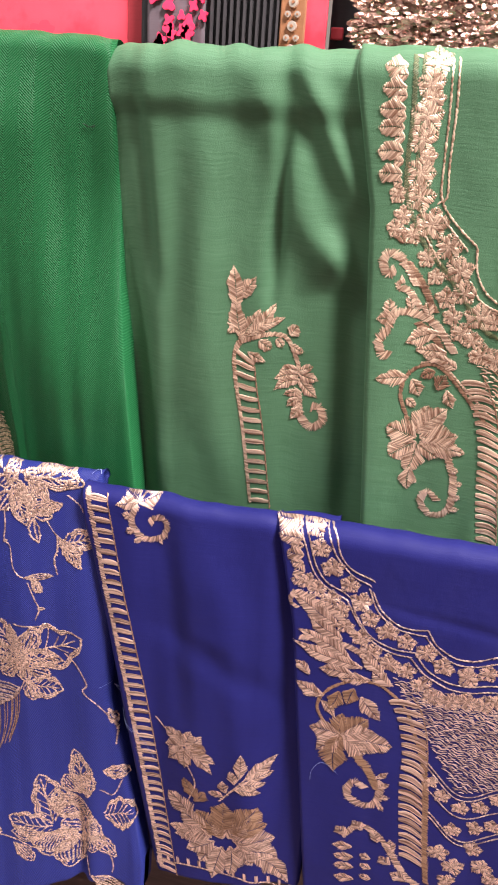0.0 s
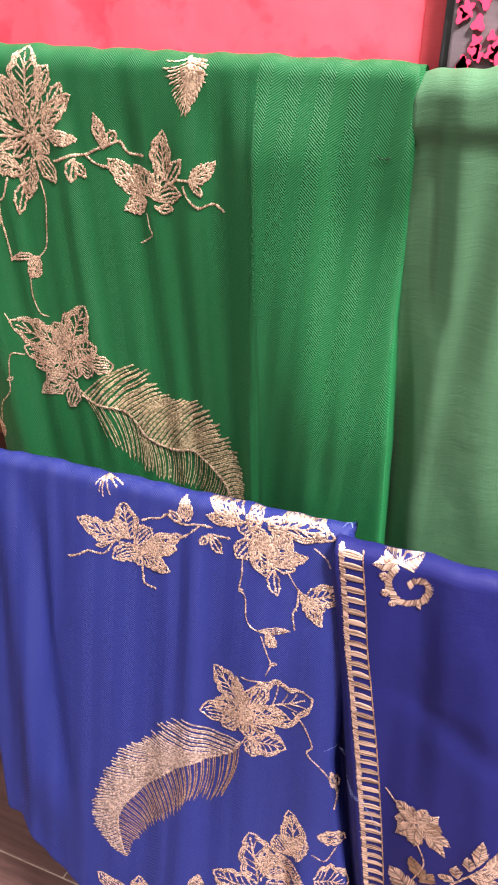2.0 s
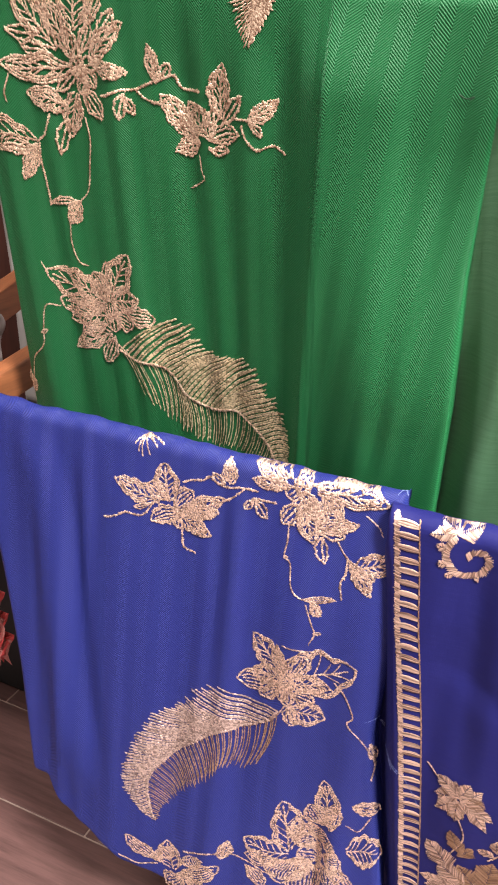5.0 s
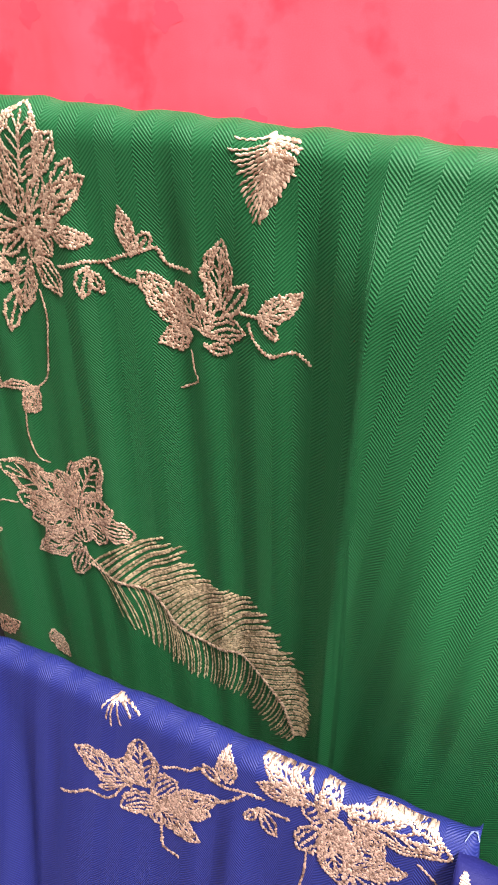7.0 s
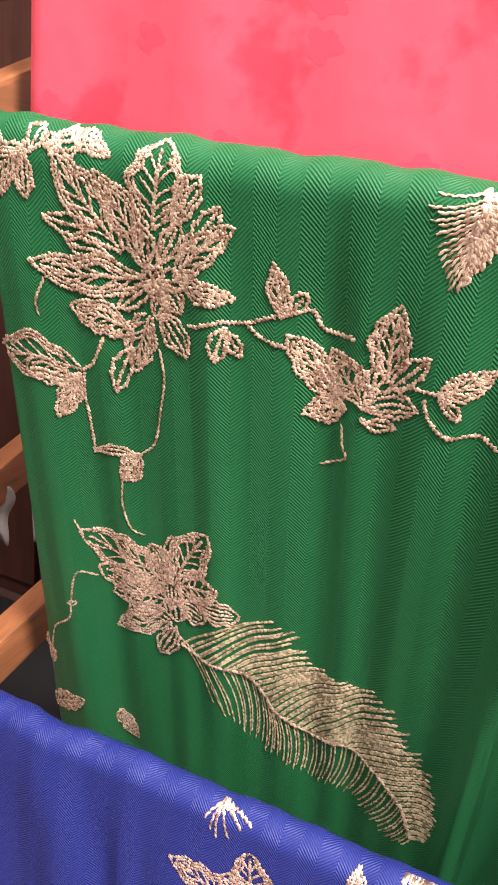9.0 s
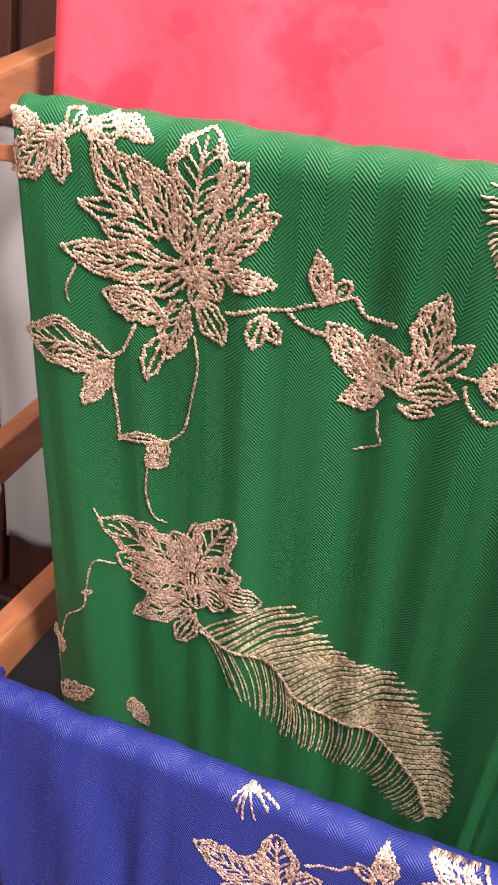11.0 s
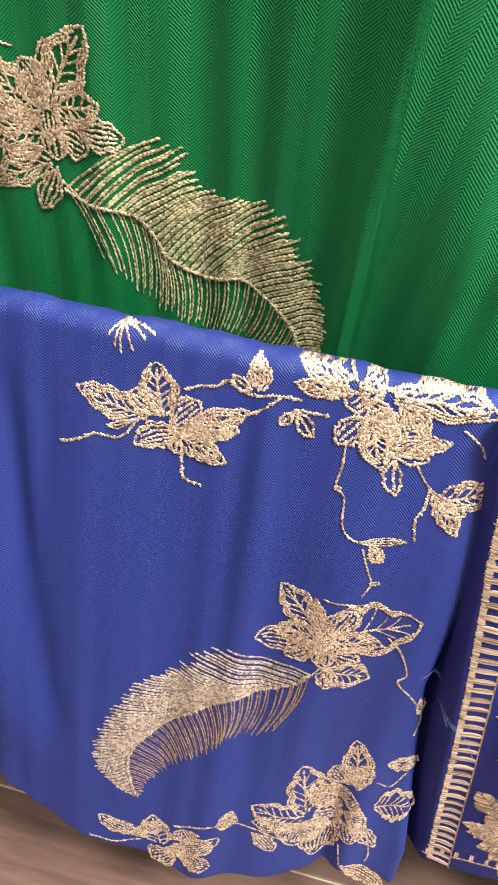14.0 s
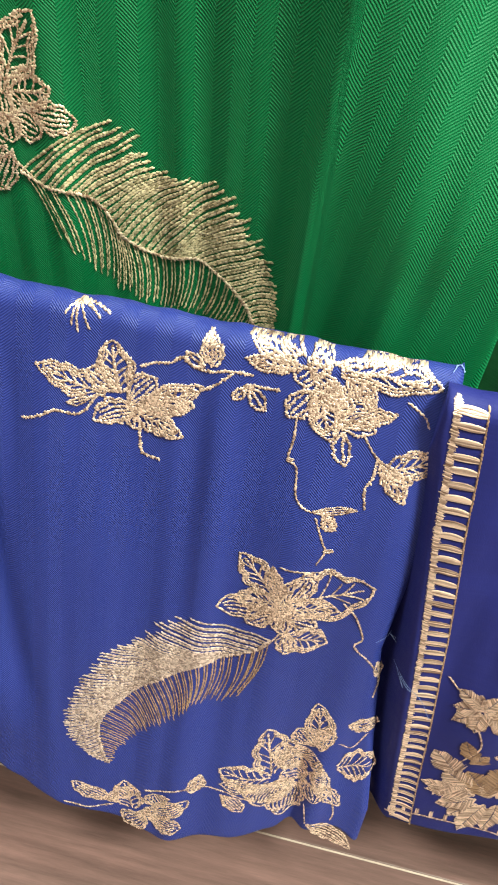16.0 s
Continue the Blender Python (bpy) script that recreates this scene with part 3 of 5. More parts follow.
floor = slab("floor", (-3.2, -3.0, -0.06), (3.0, 2.2, -0.0012), JOINT, "pale grout bed under dark wood-look floor planks")
ceiling = slab("ceiling", (-3.2, -3.0, 2.6), (3.0, 2.2, 2.7), CEILING_PAINT, "plain white painted shop ceiling")
slab("wall_north", (-3.2, 2.2, -0.06), (3.0, 2.3, 2.7), WALL_PAINT, "plain pale painted wall behind the racks")
slab("wall_south", (-3.2, -3.1, -0.06), (3.0, -3.0, 2.7), WALL_PAINT, "plain pale painted shop wall")
slab("wall_west", (-3.3, -3.1, -0.06), (-3.2, 2.3, 2.7), WALL_PAINT, "plain pale painted shop wall")
slab("wall_east", (3.0, -3.1, -0.06), (3.1, 2.3, 2.7), WALL_PAINT, "plain pale painted shop wall")
# housings for all the lamps, the added fill ones too
for lx, ly, lw in LAMPS:
    thing = tagged(new("ceiling_light"), "square white ceiling light panel, out of view, main light or added fill", "ceiling light", "ceiling lights")
    thing.location = (lx, ly, 2.6)
    bm = bmesh.new()
    box(bm, (-0.33, -0.33, -0.012), (0.33, 0.33, 0.0), 0.003)
    part("frame", bm, CEILING_PAINT, thing)
    bm = bmesh.new()
    box(bm, (-0.29, -0.29, -0.014), (0.29, 0.29, -0.0125))
    part("diffuser", bm, LAMP_FACE, thing, "glowing white diffuser")


# ---- the wooden display stands ----
def bar(name, a, b, w, h, mat, parent, label="", bevel=0.002):
    """A squared bar from a to b (centres of its ends), w wide and h high."""
    a, b = Vector(a), Vector(b)
    d = (b - a).normalized()
    side = d.cross(Vector((0, 0, 1)))
    side = side.normalized() if side.length > 0.01 else Vector((1, 0, 0))
    up = side.cross(d).normalized()
    bm = bmesh.new()
    box(bm, (-w / 2, 0, -h / 2), (w / 2, (b - a).length, h / 2), bevel)
    m = Matrix((side, d, up)).transposed().to_4x4()
    m.translation = a
    bmesh.ops.transform(bm, matrix=m, verts=bm.verts)
    return part(name, bm, mat, parent, label)


stand = tagged(new("display_stand"), "stepped reddish-brown wooden display stand with draped fabrics", "display stand")
for z, y in ((0.617, 0.5525), (0.953, 0.5525), (1.272, 0.625)):
    bar("rail", (-0.678, y, z), (0.708, y, z), 0.004, 0.008, RACK_WOOD, stand, "", 0.0008)
for z, y0, y1, rise in ((0.591, 0.50, 1.02, 0.082), (0.951, 0.52, 1.02, 0.197), (1.26, 0.58, 1.02, 0.03)):
    for x in (-0.698, 0.72):
        bar("side_arm", (x, y0, z), (x, y1, z + rise), 0.022, 0.036 if z < 0.9 else 0.022, RACK_WOOD, stand, "", 0.003)
for x in (-0.690, 0.72):
    bar("upright", (x, 1.035, 0.001), (x, 1.035, 1.42), 0.030, 0.030, DARK_WOOD, stand)
bar("cross_brace", (-0.674, 1.035, 0.45), (0.704, 1.035, 0.45), 0.02, 0.05, DARK_WOOD, stand)

second = tagged(new("display_stand"), "neighbouring dark wooden display stand with garments", "display stand")
for z, rise in ((0.556, 0.128), (0.955, 0.10), (1.06, 0.11)):
    bar("side_arm", (-0.905, 0.66, z), (-0.905, 1.10, z + rise), 0.026, 0.045, RACK_WOOD if z < 0.9 else DARK_WOOD, second, "", 0.003)
bar("upright", (-0.905, 1.12, 0.001), (-0.905, 1.12, 1.5), 0.03, 0.03, DARK_WOOD, second)
bar("rail", (-1.62, 0.835, 0.585), (-0.919, 0.835, 0.585), 0.018, 0.018, RACK_WOOD, second)
bar("rail", (-1.62, 0.90, 0.985), (-0.919, 0.90, 0.985), 0.018, 0.018, RACK_WOOD, second)
bar("back_rail", (-1.62, 1.196, 0.983), (-0.89, 1.196, 0.983), 0.016, 0.018, DARK_WOOD, second)
for x in (-1.62, -0.905):
    bar("bracket", (x, 1.135, 0.983), (x, 1.188, 0.983), 0.016, 0.016, DARK_WOOD, second)
bar("upright", (-1.62, 1.12, 0.001), (-1.62, 1.12, 1.5), 0.03, 0.03, DARK_WOOD, second)

cabinet = tagged(new("wall_cabinet"), "dark reddish-brown wooden cabinet standing behind the racks", "cabinet")
bm = bmesh.new()
box(bm, (-2.4, 1.45, 0.0), (-0.75, 1.85, 2.1), 0.004)
part("body", bm, DARK_WOOD, cabinet)
for k in range(3):
    bm = bmesh.new()
    box(bm, (-2.39 + k * 0.55, 1.43, 0.05), (-1.86 + k * 0.55, 1.449, 2.05), 0.004)
    part("door", bm, DARK_WOOD, cabinet)

# ---- the fabrics behind the green row ----
def hanging(kind, mat, label, x0, x1, y, z0, z1, ripple_len, high, seed, parent=None, name="cloth", bulge=0.0, cols=60, rows=40, back=0.5):
    """A flat-hung sheet with soft ripples, 3 mm thick at its turned edges."""
    thing = parent or tagged(new(kind), label, "fabric")
    xs, zs = np.linspace(x0, x1, cols), np.linspace(z1, z0, rows)
    gx, gz = np.meshgrid(xs, zs)
    gy = y + ripple(gx, gz, ripple_len, high, seed) + bulge * ((gx - x0) / (x1 - x0) - 0.5) ** 2
    gy = gy + back * np.maximum(0.965 - gz, 0)
    v = np.stack([gx, gy, gz], -1).reshape(-1, 3)
    back_v = v + np.array([0, 0.004, 0])
    n = cols
    faces = [(i * n + j, (i + 1) * n + j, (i + 1) * n + j + 1, i * n + j + 1) for i in range(rows - 1) for j in range(n - 1)]
    k = len(v)
    faces += [(d + k, c + k, b + k, a + k) for a, b, c, d in faces]
    rim = [i * n for i in range(rows)]
    faces += [(a, a + k, b + k, b) for a, b in zip(rim, rim[1:])]
    rim = [i * n + n - 1 for i in range(rows)]
    faces += [(b, b + k, a + k, a) for a, b in zip(rim, rim[1:])]
    rim = [(rows - 1) * n + j for j in range(n)]
    faces += [(a, a + k, b + k, b) for a, b in zip(rim, rim[1:])]
    me = mesh_of(name, np.concatenate([v, back_v]), faces, mat)
    uv = me.uv_layers.new(name="UVMap")
    loops = np.empty(len(me.loops), dtype=np.int32)
    me.loops.foreach_get("vertex_index", loops)
    both = np.concatenate([v, v])[loops]
    uv.data.foreach_set("uv", both[:, [0, 2]].ravel())
    return thing, under(new(name, me), thing)


pink, _o = hanging("pink_fabric", PINK_CLOTH, "coral pink satin fabric with faint tonal blooms", -0.666, -0.250, 0.606, 0.80, 1.285, 0.16, 0.003, 1.1, bulge=0.03)
tone = random.Random(21)
for k in range(11):
    bx, bz = -0.645 + (k * 3 % 8) * 0.052 + tone.uniform(-0.012, 0.012), 0.985 + (k % 2) * 0.05 + tone.uniform(-0.012, 0.012)
    rad, turn, bm = tone.uniform(0.006, 0.012), tone.uniform(0, 6), bmesh.new()
    ring = []
    for j in range(36):
        a = j / 36 * 2 * math.pi
        q = rad * (0.80 + 0.12 * math.cos(5 * a + turn) + 0.05 * math.sin(9 * a + 2 * turn) + 0.10 * math.sin(3 * a + turn))
        px, pz = bx + q * math.cos(a), bz + 0.8 * q * math.sin(a)
        py = 0.606 + float(ripple(np.array(px), np.array(pz), 0.16, 0.003, 1.1)) + 0.03 * ((px + 0.666) / 0.416 - 0.5) ** 2
        ring.append(bm.verts.new((px, py - 0.00008, pz)))
    bm.faces.new(ring)
    bmesh.ops.recalc_face_normals(bm, faces=bm.faces)
    part("tonal_bloom", bm, PINK_BLOOM, pink)
under_pink, _o = hanging("pink_fabric", DARK_RED_CLOTH, "crimson folded edge of a pink fabric length", -0.256, -0.240, 0.614, 0.80, 1.285, 0.04, 0.001, 1.7)

black, _o = hanging("striped_fabric", BLACK_CLOTH, "black pin-tucked fabric with a pink floral lace band", -0.240, -0.128, 0.602, 0.80, 1.285, 0.09, 0.0012, 2.3)
for k in range(11):
    x = -0.1845 + k * 0.0049
    bar("pin_tuck", (x, 0.5995, 0.968), (x, 0.5995, 1.26), 0.0022, 0.003, CHARCOAL, black)
hanging("", GREY_LACE, "", -0.234, -0.190, 0.5985, 0.80, 1.28, 0.03, 0.0006, 0.4, black, "lace_band", cols=20)
pet = random.Random(5)
for k in range(64):
    x, z = -0.212 + pet.uniform(-0.020, 0.024), 0.955 + (k // 2) * 0.0052 + pet.uniform(-0.002, 0.002)
    bm = bmesh.new()
    r = pet.uniform(0.0038, 0.0066)
    lobes = pet.choice((3, 4, 5))
    ring, turn = [], pet.uniform(0, 6)
    for j in range(20):
        a = j / 20 * 2 * math.pi
        q = r * (0.78 + 0.24 * math.cos(lobes * a))
        ring.append((x + q * math.cos(a + turn) * 0.85, z + q * math.sin(a + turn)))
    top = [bm.verts.new((px, 0.5950, pz)) for px, pz in ring]
    low = [bm.verts.new((px, 0.5972, pz)) for px, pz in ring]
    bm.faces.new(top)
    for j in range(20):
        bm.faces.new((top[j], low[j], low[(j + 1) % 20], top[(j + 1) % 20]))
    bmesh.ops.recalc_face_normals(bm, faces=bm.faces)
    part("petal_patch", bm, PINK_FELT, black)

border, _o = hanging("border_fabric", PINK_CLOTH, "bright pink fabric with a brown mirror-work border", -0.1285, -0.1000, 0.600, 0.80, 1.285, 0.05, 0.0006, 0.9, cols=24)
hanging("", BROWN_BRAID, "", -0.1330, -0.1150, 0.5972, 0.80, 1.28, 0.05, 0.0004, 0.9, border, "braid", cols=16)
for k in range(30):
    x = -0.124 if k % 3 == 0 else (-0.1275 if k % 3 == 1 else -0.1205)
    z = 0.955 + (k // 3) * 0.0150 + (0.0075 if k % 3 else 0)
    r = 0.0037 if k % 3 == 0 else 0.0024
    bm = bmesh.new()
    bmesh.ops.create_cone(bm, cap_ends=True, segments=18, radius1=r, radius2=r * 0.85, depth=0.0014, matrix=pose(x, 0.5955, z, 90))
    disc = part("mirror", bm, MIRROR_DISC, border, "pale round mirror")
    bm = bmesh.new()
    bmesh.ops.create_cone(bm, cap_ends=True, segments=10, radius1=r * 0.3, radius2=r * 0.3, depth=0.001, matrix=pose(x, 0.5945, z, 90))
    part("centre_stud", bm, BROWN_BRAID, disc)
dark, _o = hanging("dark_fabric", BLACK_CLOTH, "dark plain fabric with a red woven motif", -0.099, 0.30, 0.612, 0.80, 1.285, 0.06, 0.001, 0.3)
bm = bmesh.new()
box(bm, (-0.0975, 0.6070, 0.979), (-0.0885, 0.6105, 0.987), 0.001)
part("woven_motif", bm, DARK_RED_CLOTH, dark)

sequin, _o = hanging("sequin_fabric", SEQUIN_BASE, "copper sequinned fabric with a scalloped edge", -0.076, 0.30, 0.594, 0.80, 1.285, 0.07, 0.0012, 0.8)
st_rng = np.random.default_rng(3)


def sequins(name, count, x0, x1, z0, z1, parent):
    """Small overlapping discs, each tipped its own way."""
    verts, faces = [], []
    a = np.linspace(0, 2 * np.pi, 7)[:-1]
    for _ in range(count):
        z = st_rng.uniform(z0, z1)
        edge = x0 - 0.007 * abs(math.sin((z - 0.95) * math.pi / 0.022))
        x = st_rng.uniform(edge, x1)
        c = np.array([x, 0.589 - st_rng.uniform(0, 0.003), z])
        r = st_rng.uniform(0.0011, 0.0021)
        t1, t2 = st_rng.normal(0, 0.35, 2)
        ex, ez = np.array([1, t1, 0]), np.array([0, t2, 1])
        k = len(verts)
        verts += [c + r * 1.5 * math.cos(q) * ex + r * 0.7 * math.sin(q) * ez for q in a]
        faces.append(tuple(range(k + 5, k - 1, -1)))
    me = mesh_of(name, verts, faces, SEQUIN, False)
    return tagged(under(new(name, me), parent), "glittering copper sequins", kind="stuff")


sequins("sequin_field", 9000, -0.076, 0.12, 0.945, 1.06, sequin)

# ---- things on the neighbouring stand ----
grey = tagged(new("grey_garment"), "plain grey garment hanging from the neighbouring stand", "garment")
xs_v, zs_v = np.linspace(0, 1, 40), np.linspace(0.975, 0.318, 40)
edge_left = np.interp(zs_v[::-1], [0.318, 0.37, 0.57, 0.78, 0.975], [-1.128, -1.132, -1.150, -1.178, -1.182])[::-1]
gv = np.array([(l + u * 0.24, 1.196 + 0.005 * math.sin(u * 15 + 2 * z), z) for l, z in zip(edge_left, zs_v) for u in xs_v])
gf = [(i * 40 + j, (i + 1) * 40 + j, (i + 1) * 40 + j + 1, i * 40 + j + 1) for i in range(39) for j in range(39)]
sheet = under(new("cloth", mesh_of("cloth", gv, gf, GREY_CLOTH)), grey)
sheet.modifiers.new("thickness", "SOLIDIFY").thickness = 0.003

scrap = tagged(new("cloth_corner"), "crumpled white cloth corner hanging from a wooden arm", "cloth")
sv = []
for i in range(14):
    for j in range(10):
        u, v = j / 9, i / 13
        sv.append((-0.888 - 0.046 * u * (1 - 0.35 * v) + 0.004 * math.sin(9 * v), 0.855 - 0.03 * u + 0.006 * math.sin(7 * u + 5 * v), 0.608 - 0.070 * v * (1 - 0.25 * u)))
sf = [(i * 10 + j, i * 10 + j + 1, (i + 1) * 10 + j + 1, (i + 1) * 10 + j) for i in range(13) for j in range(9)]
scrap_sheet = under(new("cloth", mesh_of("cloth", sv, sf, GREY_CLOTH)), scrap)
scrap_sheet.modifiers.new("thickness", "SOLIDIFY").thickness = 0.002

ruffled, _o = hanging("ruffled_garment", WHITE_CLOTH, "white garment with a red ruffled hem", -1.23, -0.785, 0.690, 0.33, 0.578, 0.07, 0.006, 1.2, back=0.0)
frill = random.Random(11)
for k in range(6):
    for part_mat, shift in ((RED_RUFFLE, 0.0), (PINK_FRILL, 0.006)):
        verts = []
        n = 150
        z0 = 0.392 - k * 0.032 - shift
        ph = frill.uniform(0, 6)
        for i in range(n):
            x = -1.23 + (0.450 + 0.006 * k) * i / (n - 1)
            for j in range(6):
                q = j / 5
                wig = math.sin(i * 1.9 + ph) * 0.006 + math.sin(i * 0.83 + 2 * ph) * 0.006
                verts.append((x + 0.004 * math.sin(i * 2.7 + j + ph), 0.680 - shift - q * 0.012 + wig * q, z0 - q * (0.034 + 0.012 * math.sin(i * 1.13 + ph))))
        faces = [(i * 6 + j, i * 6 + j + 1, (i + 1) * 6 + j + 1, (i + 1) * 6 + j) for i in range(n - 1) for j in range(5)]
        ob = under(new("ruffle", mesh_of("ruffle", verts, faces, part_mat)), ruffled)
        ob.modifiers.new("thickness", "SOLIDIFY").thickness = 0.001

# no real box: a black block put where the floor lies in shadow
box_thing = tagged(new("shadow_box"), "matte black block standing in for the floor shadow under the garments", "box")
bm = bmesh.new()
box(bm, (-1.5, 0.80, 0.0), (-0.76, 1.05, 0.27), 0.006)
part("body", bm, SHADOW_BLACK, box_thing)
bm = bmesh.new()
box(bm, (-1.51, 0.79, 0.272), (-0.75, 1.06, 0.30), 0.006)
part("shadow_top", bm, SHADOW_BLACK, box_thing)


# ---- the draped fabrics ----
green_shawl, GS = drape("shawl", "green_shawl", GREEN_TWILL, "emerald green herringbone shawl with gold leaf embroidery", "draped fabrics", lean=lambda x, s: 0.13 * s * smooth(x, -0.353, -0.349))
green_trouser, GT = drape("trouser_piece", "green_trouser", GREEN_PLAIN, "sage green fabric length with gathered folds and gold border", "draped fabrics")
green_kurta, GK = drape("kurta_piece", "green_kurta", GREEN_PLAIN, "sage green fabric with gold embroidered neckline", "draped fabrics")
blue_shawl, BS = drape("shawl", "blue_shawl", BLUE_TWILL, "royal blue herringbone shawl with rose-gold leaf embroidery", "draped fabrics")
blue_trouser, BT = drape("trouser_piece", "blue_trouser", BLUE_PLAIN, "royal blue fabric length with gold ladder border", "draped fabrics")
blue_kurta, BK = drape("kurta_piece", "blue_kurta", BLUE_PLAIN, "royal blue fabric with gold embroidered neckline", "draped fabrics")
motif("embroidered_flower", GS, GOLD_ON_GREEN, green_shawl, leaves=[(-548.0, 934.7, -541.4, 970.3, 32.6), (-567.0, 923.4, -599.1, 963.1, 24.7), (-555.4, 923.3, -577.7, 954.5, 20.9), (-554.6, 913.5, -618.6, 911.2, 22.6), (-563.8, 886.2, -597.8, 894.4, 19.9), (-552.5, 895.2, -563.6, 863.8, 21.0), (-536.9, 915.0, -506.1, 941.5, 14.7), (-535.4, 914.1, -506.0, 911.8, 13.2)], filled=[(-578.9, 931.5, -607.8, 932.5, 10.9), (-571.8, 919.9, -595.9, 924.4, 9.5), (-533.4, 927.9, -513.0, 948.0, 12.4), (-537.6, 935.1, -522.1, 959.0, 13.0), (-552.4, 911.3, -528.9, 915.0, 11.6), (-548.0, 911.8, -571.0, 896.4, 12.5), (-552.0, 916.4, -554.8, 936.4, 17.4), (-545.9, 919.4, -533.6, 938.3, 13.7), (-543.3, 909.4, -535.0, 898.6, 14.5), (-545.6, 897.4, -531.1, 878.0, 16.1), (-564.4, 877.0, -575.6, 849.6, 12.3), (-543.5, 906.8, -551.8, 918.9, 15.1), (-540.4, 905.7, -548.0, 894.4, 13.8), (-540.1, 910.8, -552.7, 907.4, 11.2)], stems=[(-611.8, 903.7, -617.5, 892.3, -617.2, 885.4)])
motif("embroidered_spray", GS, GOLD_ON_GREEN, green_shawl, leaves=[(-616.9, 958.9, -648.7, 940.4, 21.6), (-590.3, 970.0, -569.0, 961.5, 11.7), (-627.5, 960.2, -648.2, 965.9, 10.2)], filled=[(-614.7, 961.3, -616.9, 938.3, 13.0), (-603.6, 961.6, -582.2, 966.7, 13.9), (-600.5, 958.8, -599.1, 967.3, 12.9), (-612.2, 957.8, -606.9, 970.9, 12.1)])
motif("embroidered_sprig", GS, GOLD_ON_GREEN, green_shawl, leaves=[(-597.3, 859.1, -651.6, 862.1, 28.8), (-597.6, 856.4, -613.8, 826.8, 14.9)], filled=[(-599.7, 851.9, -630.6, 852.2, 15.8)], stems=[(-580.4, 878.4, -587.6, 864.8, -596.7, 858.3), (-594.8, 857.1, -595.8, 843.5, -594.3, 826.5, -593.4, 808.5)])
motif("embroidered_sprig", GS, GOLD_ON_GREEN, green_shawl, leaves=[(-482.8, 907.8, -487.3, 929.7, 12.8)], filled=[(-479.5, 909.3, -472.1, 918.2, 8.7), (-510.5, 896.7, -515.5, 879.8, 10.5), (-510.5, 895.1, -503.5, 883.8, 9.3)], stems=[(-529.5, 894.3, -514.2, 899.0, -498.4, 901.7, -483.4, 908.2, -469.7, 911.3, -464.0, 903.7, -448.6, 902.1), (-499.8, 899.6, -491.2, 894.6, -479.5, 894.2)])
motif("embroidered_flower", GS, GOLD_ON_GREEN, green_shawl, leaves=[(-452.6, 867.2, -480.9, 900.3, 18.1), (-442.8, 874.2, -459.7, 895.0, 21.0), (-450.5, 868.1, -471.0, 860.9, 15.8), (-431.9, 886.2, -429.0, 920.4, 19.9)], filled=[(-439.3, 878.6, -436.7, 893.2, 9.6), (-430.9, 882.2, -414.5, 901.8, 10.6), (-442.5, 871.4, -416.9, 876.6, 16.4), (-441.9, 865.8, -425.8, 864.1, 8.7), (-454.8, 873.0, -467.0, 887.5, 10.0)], stems=[(-451.7, 857.7, -450.4, 847.5, -448.5, 841.5, -461.1, 834.2)])
motif("embroidered_sprig", GS, GOLD_ON_GREEN, green_shawl, leaves=[(-408.2, 886.4, -386.8, 900.3, 13.2)], filled=[(-407.9, 884.9, -398.2, 877.4, 7.0)], stems=[(-419.2, 886.6, -407.8, 887.0), (-414.5, 881.9, -410.1, 872.8, -401.8, 868.2, -391.0, 871.4, -380.9, 865.4)])
motif("embroidered_flower", GS, GOLD_ON_GREEN, green_shawl, leaves=[(-551.3, 723.7, -609.6, 749.1, 36.5), (-552.0, 727.9, -584.9, 750.6, 26.9), (-552.7, 714.1, -591.5, 705.3, 26.0), (-544.5, 729.5, -520.9, 774.9, 25.7), (-542.3, 728.3, -515.5, 735.9, 25.2), (-549.1, 697.1, -591.6, 676.4, 20.4)], filled=[(-552.4, 719.7, -600.2, 724.1, 25.5), (-548.6, 708.9, -547.8, 729.5, 19.4), (-553.0, 705.7, -579.1, 695.8, 19.4), (-545.0, 694.7, -558.5, 667.2, 18.2), (-547.8, 728.6, -561.4, 753.8, 21.1), (-546.2, 729.1, -545.1, 764.7, 12.4), (-532.5, 720.6, -502.9, 718.3, 21.3), (-545.0, 716.1, -523.6, 710.1, 24.0), (-547.4, 717.1, -544.0, 699.7, 17.2)], stems=[(-608.4, 747.7, -612.3, 756.0), (-549.2, 694.7, -541.3, 685.3, -531.5, 676.6)])
motif("embroidered_vine", GS, GOLD_ON_GREEN, green_shawl, leaves=[(-564.3, 814, -576.4, 794, 15), (-594, 810.6, -563.6, 813.4, 7.2)], stems=[(-547.1, 877.7, -545.3, 862.7, -548.4, 845.8, -553.5, 824.1, -564.3, 814), (-576.1, 794.9, -577.5, 777.1, -573.2, 762, -564.5, 759.1)])
motif("embroidered_vine", GS, GOLD_ON_GREEN, green_shawl, leaves=[(-659.4, 633.9, -653.3, 613.6, 16.7), (-662, 563.6, -622.1, 593.1, 18.1), (-596, 593.4, -582.8, 567, 14.9)], filled=[(-617.6, 689.5, -625.1, 684.6, 4.8)], stems=[(-602.1, 716, -615.1, 713.7, -621.7, 688.3, -625.3, 672, -642.7, 655.1, -654.9, 619.5, -658.4, 628.8), (-660.9, 610.1, -662.1, 571.7)])
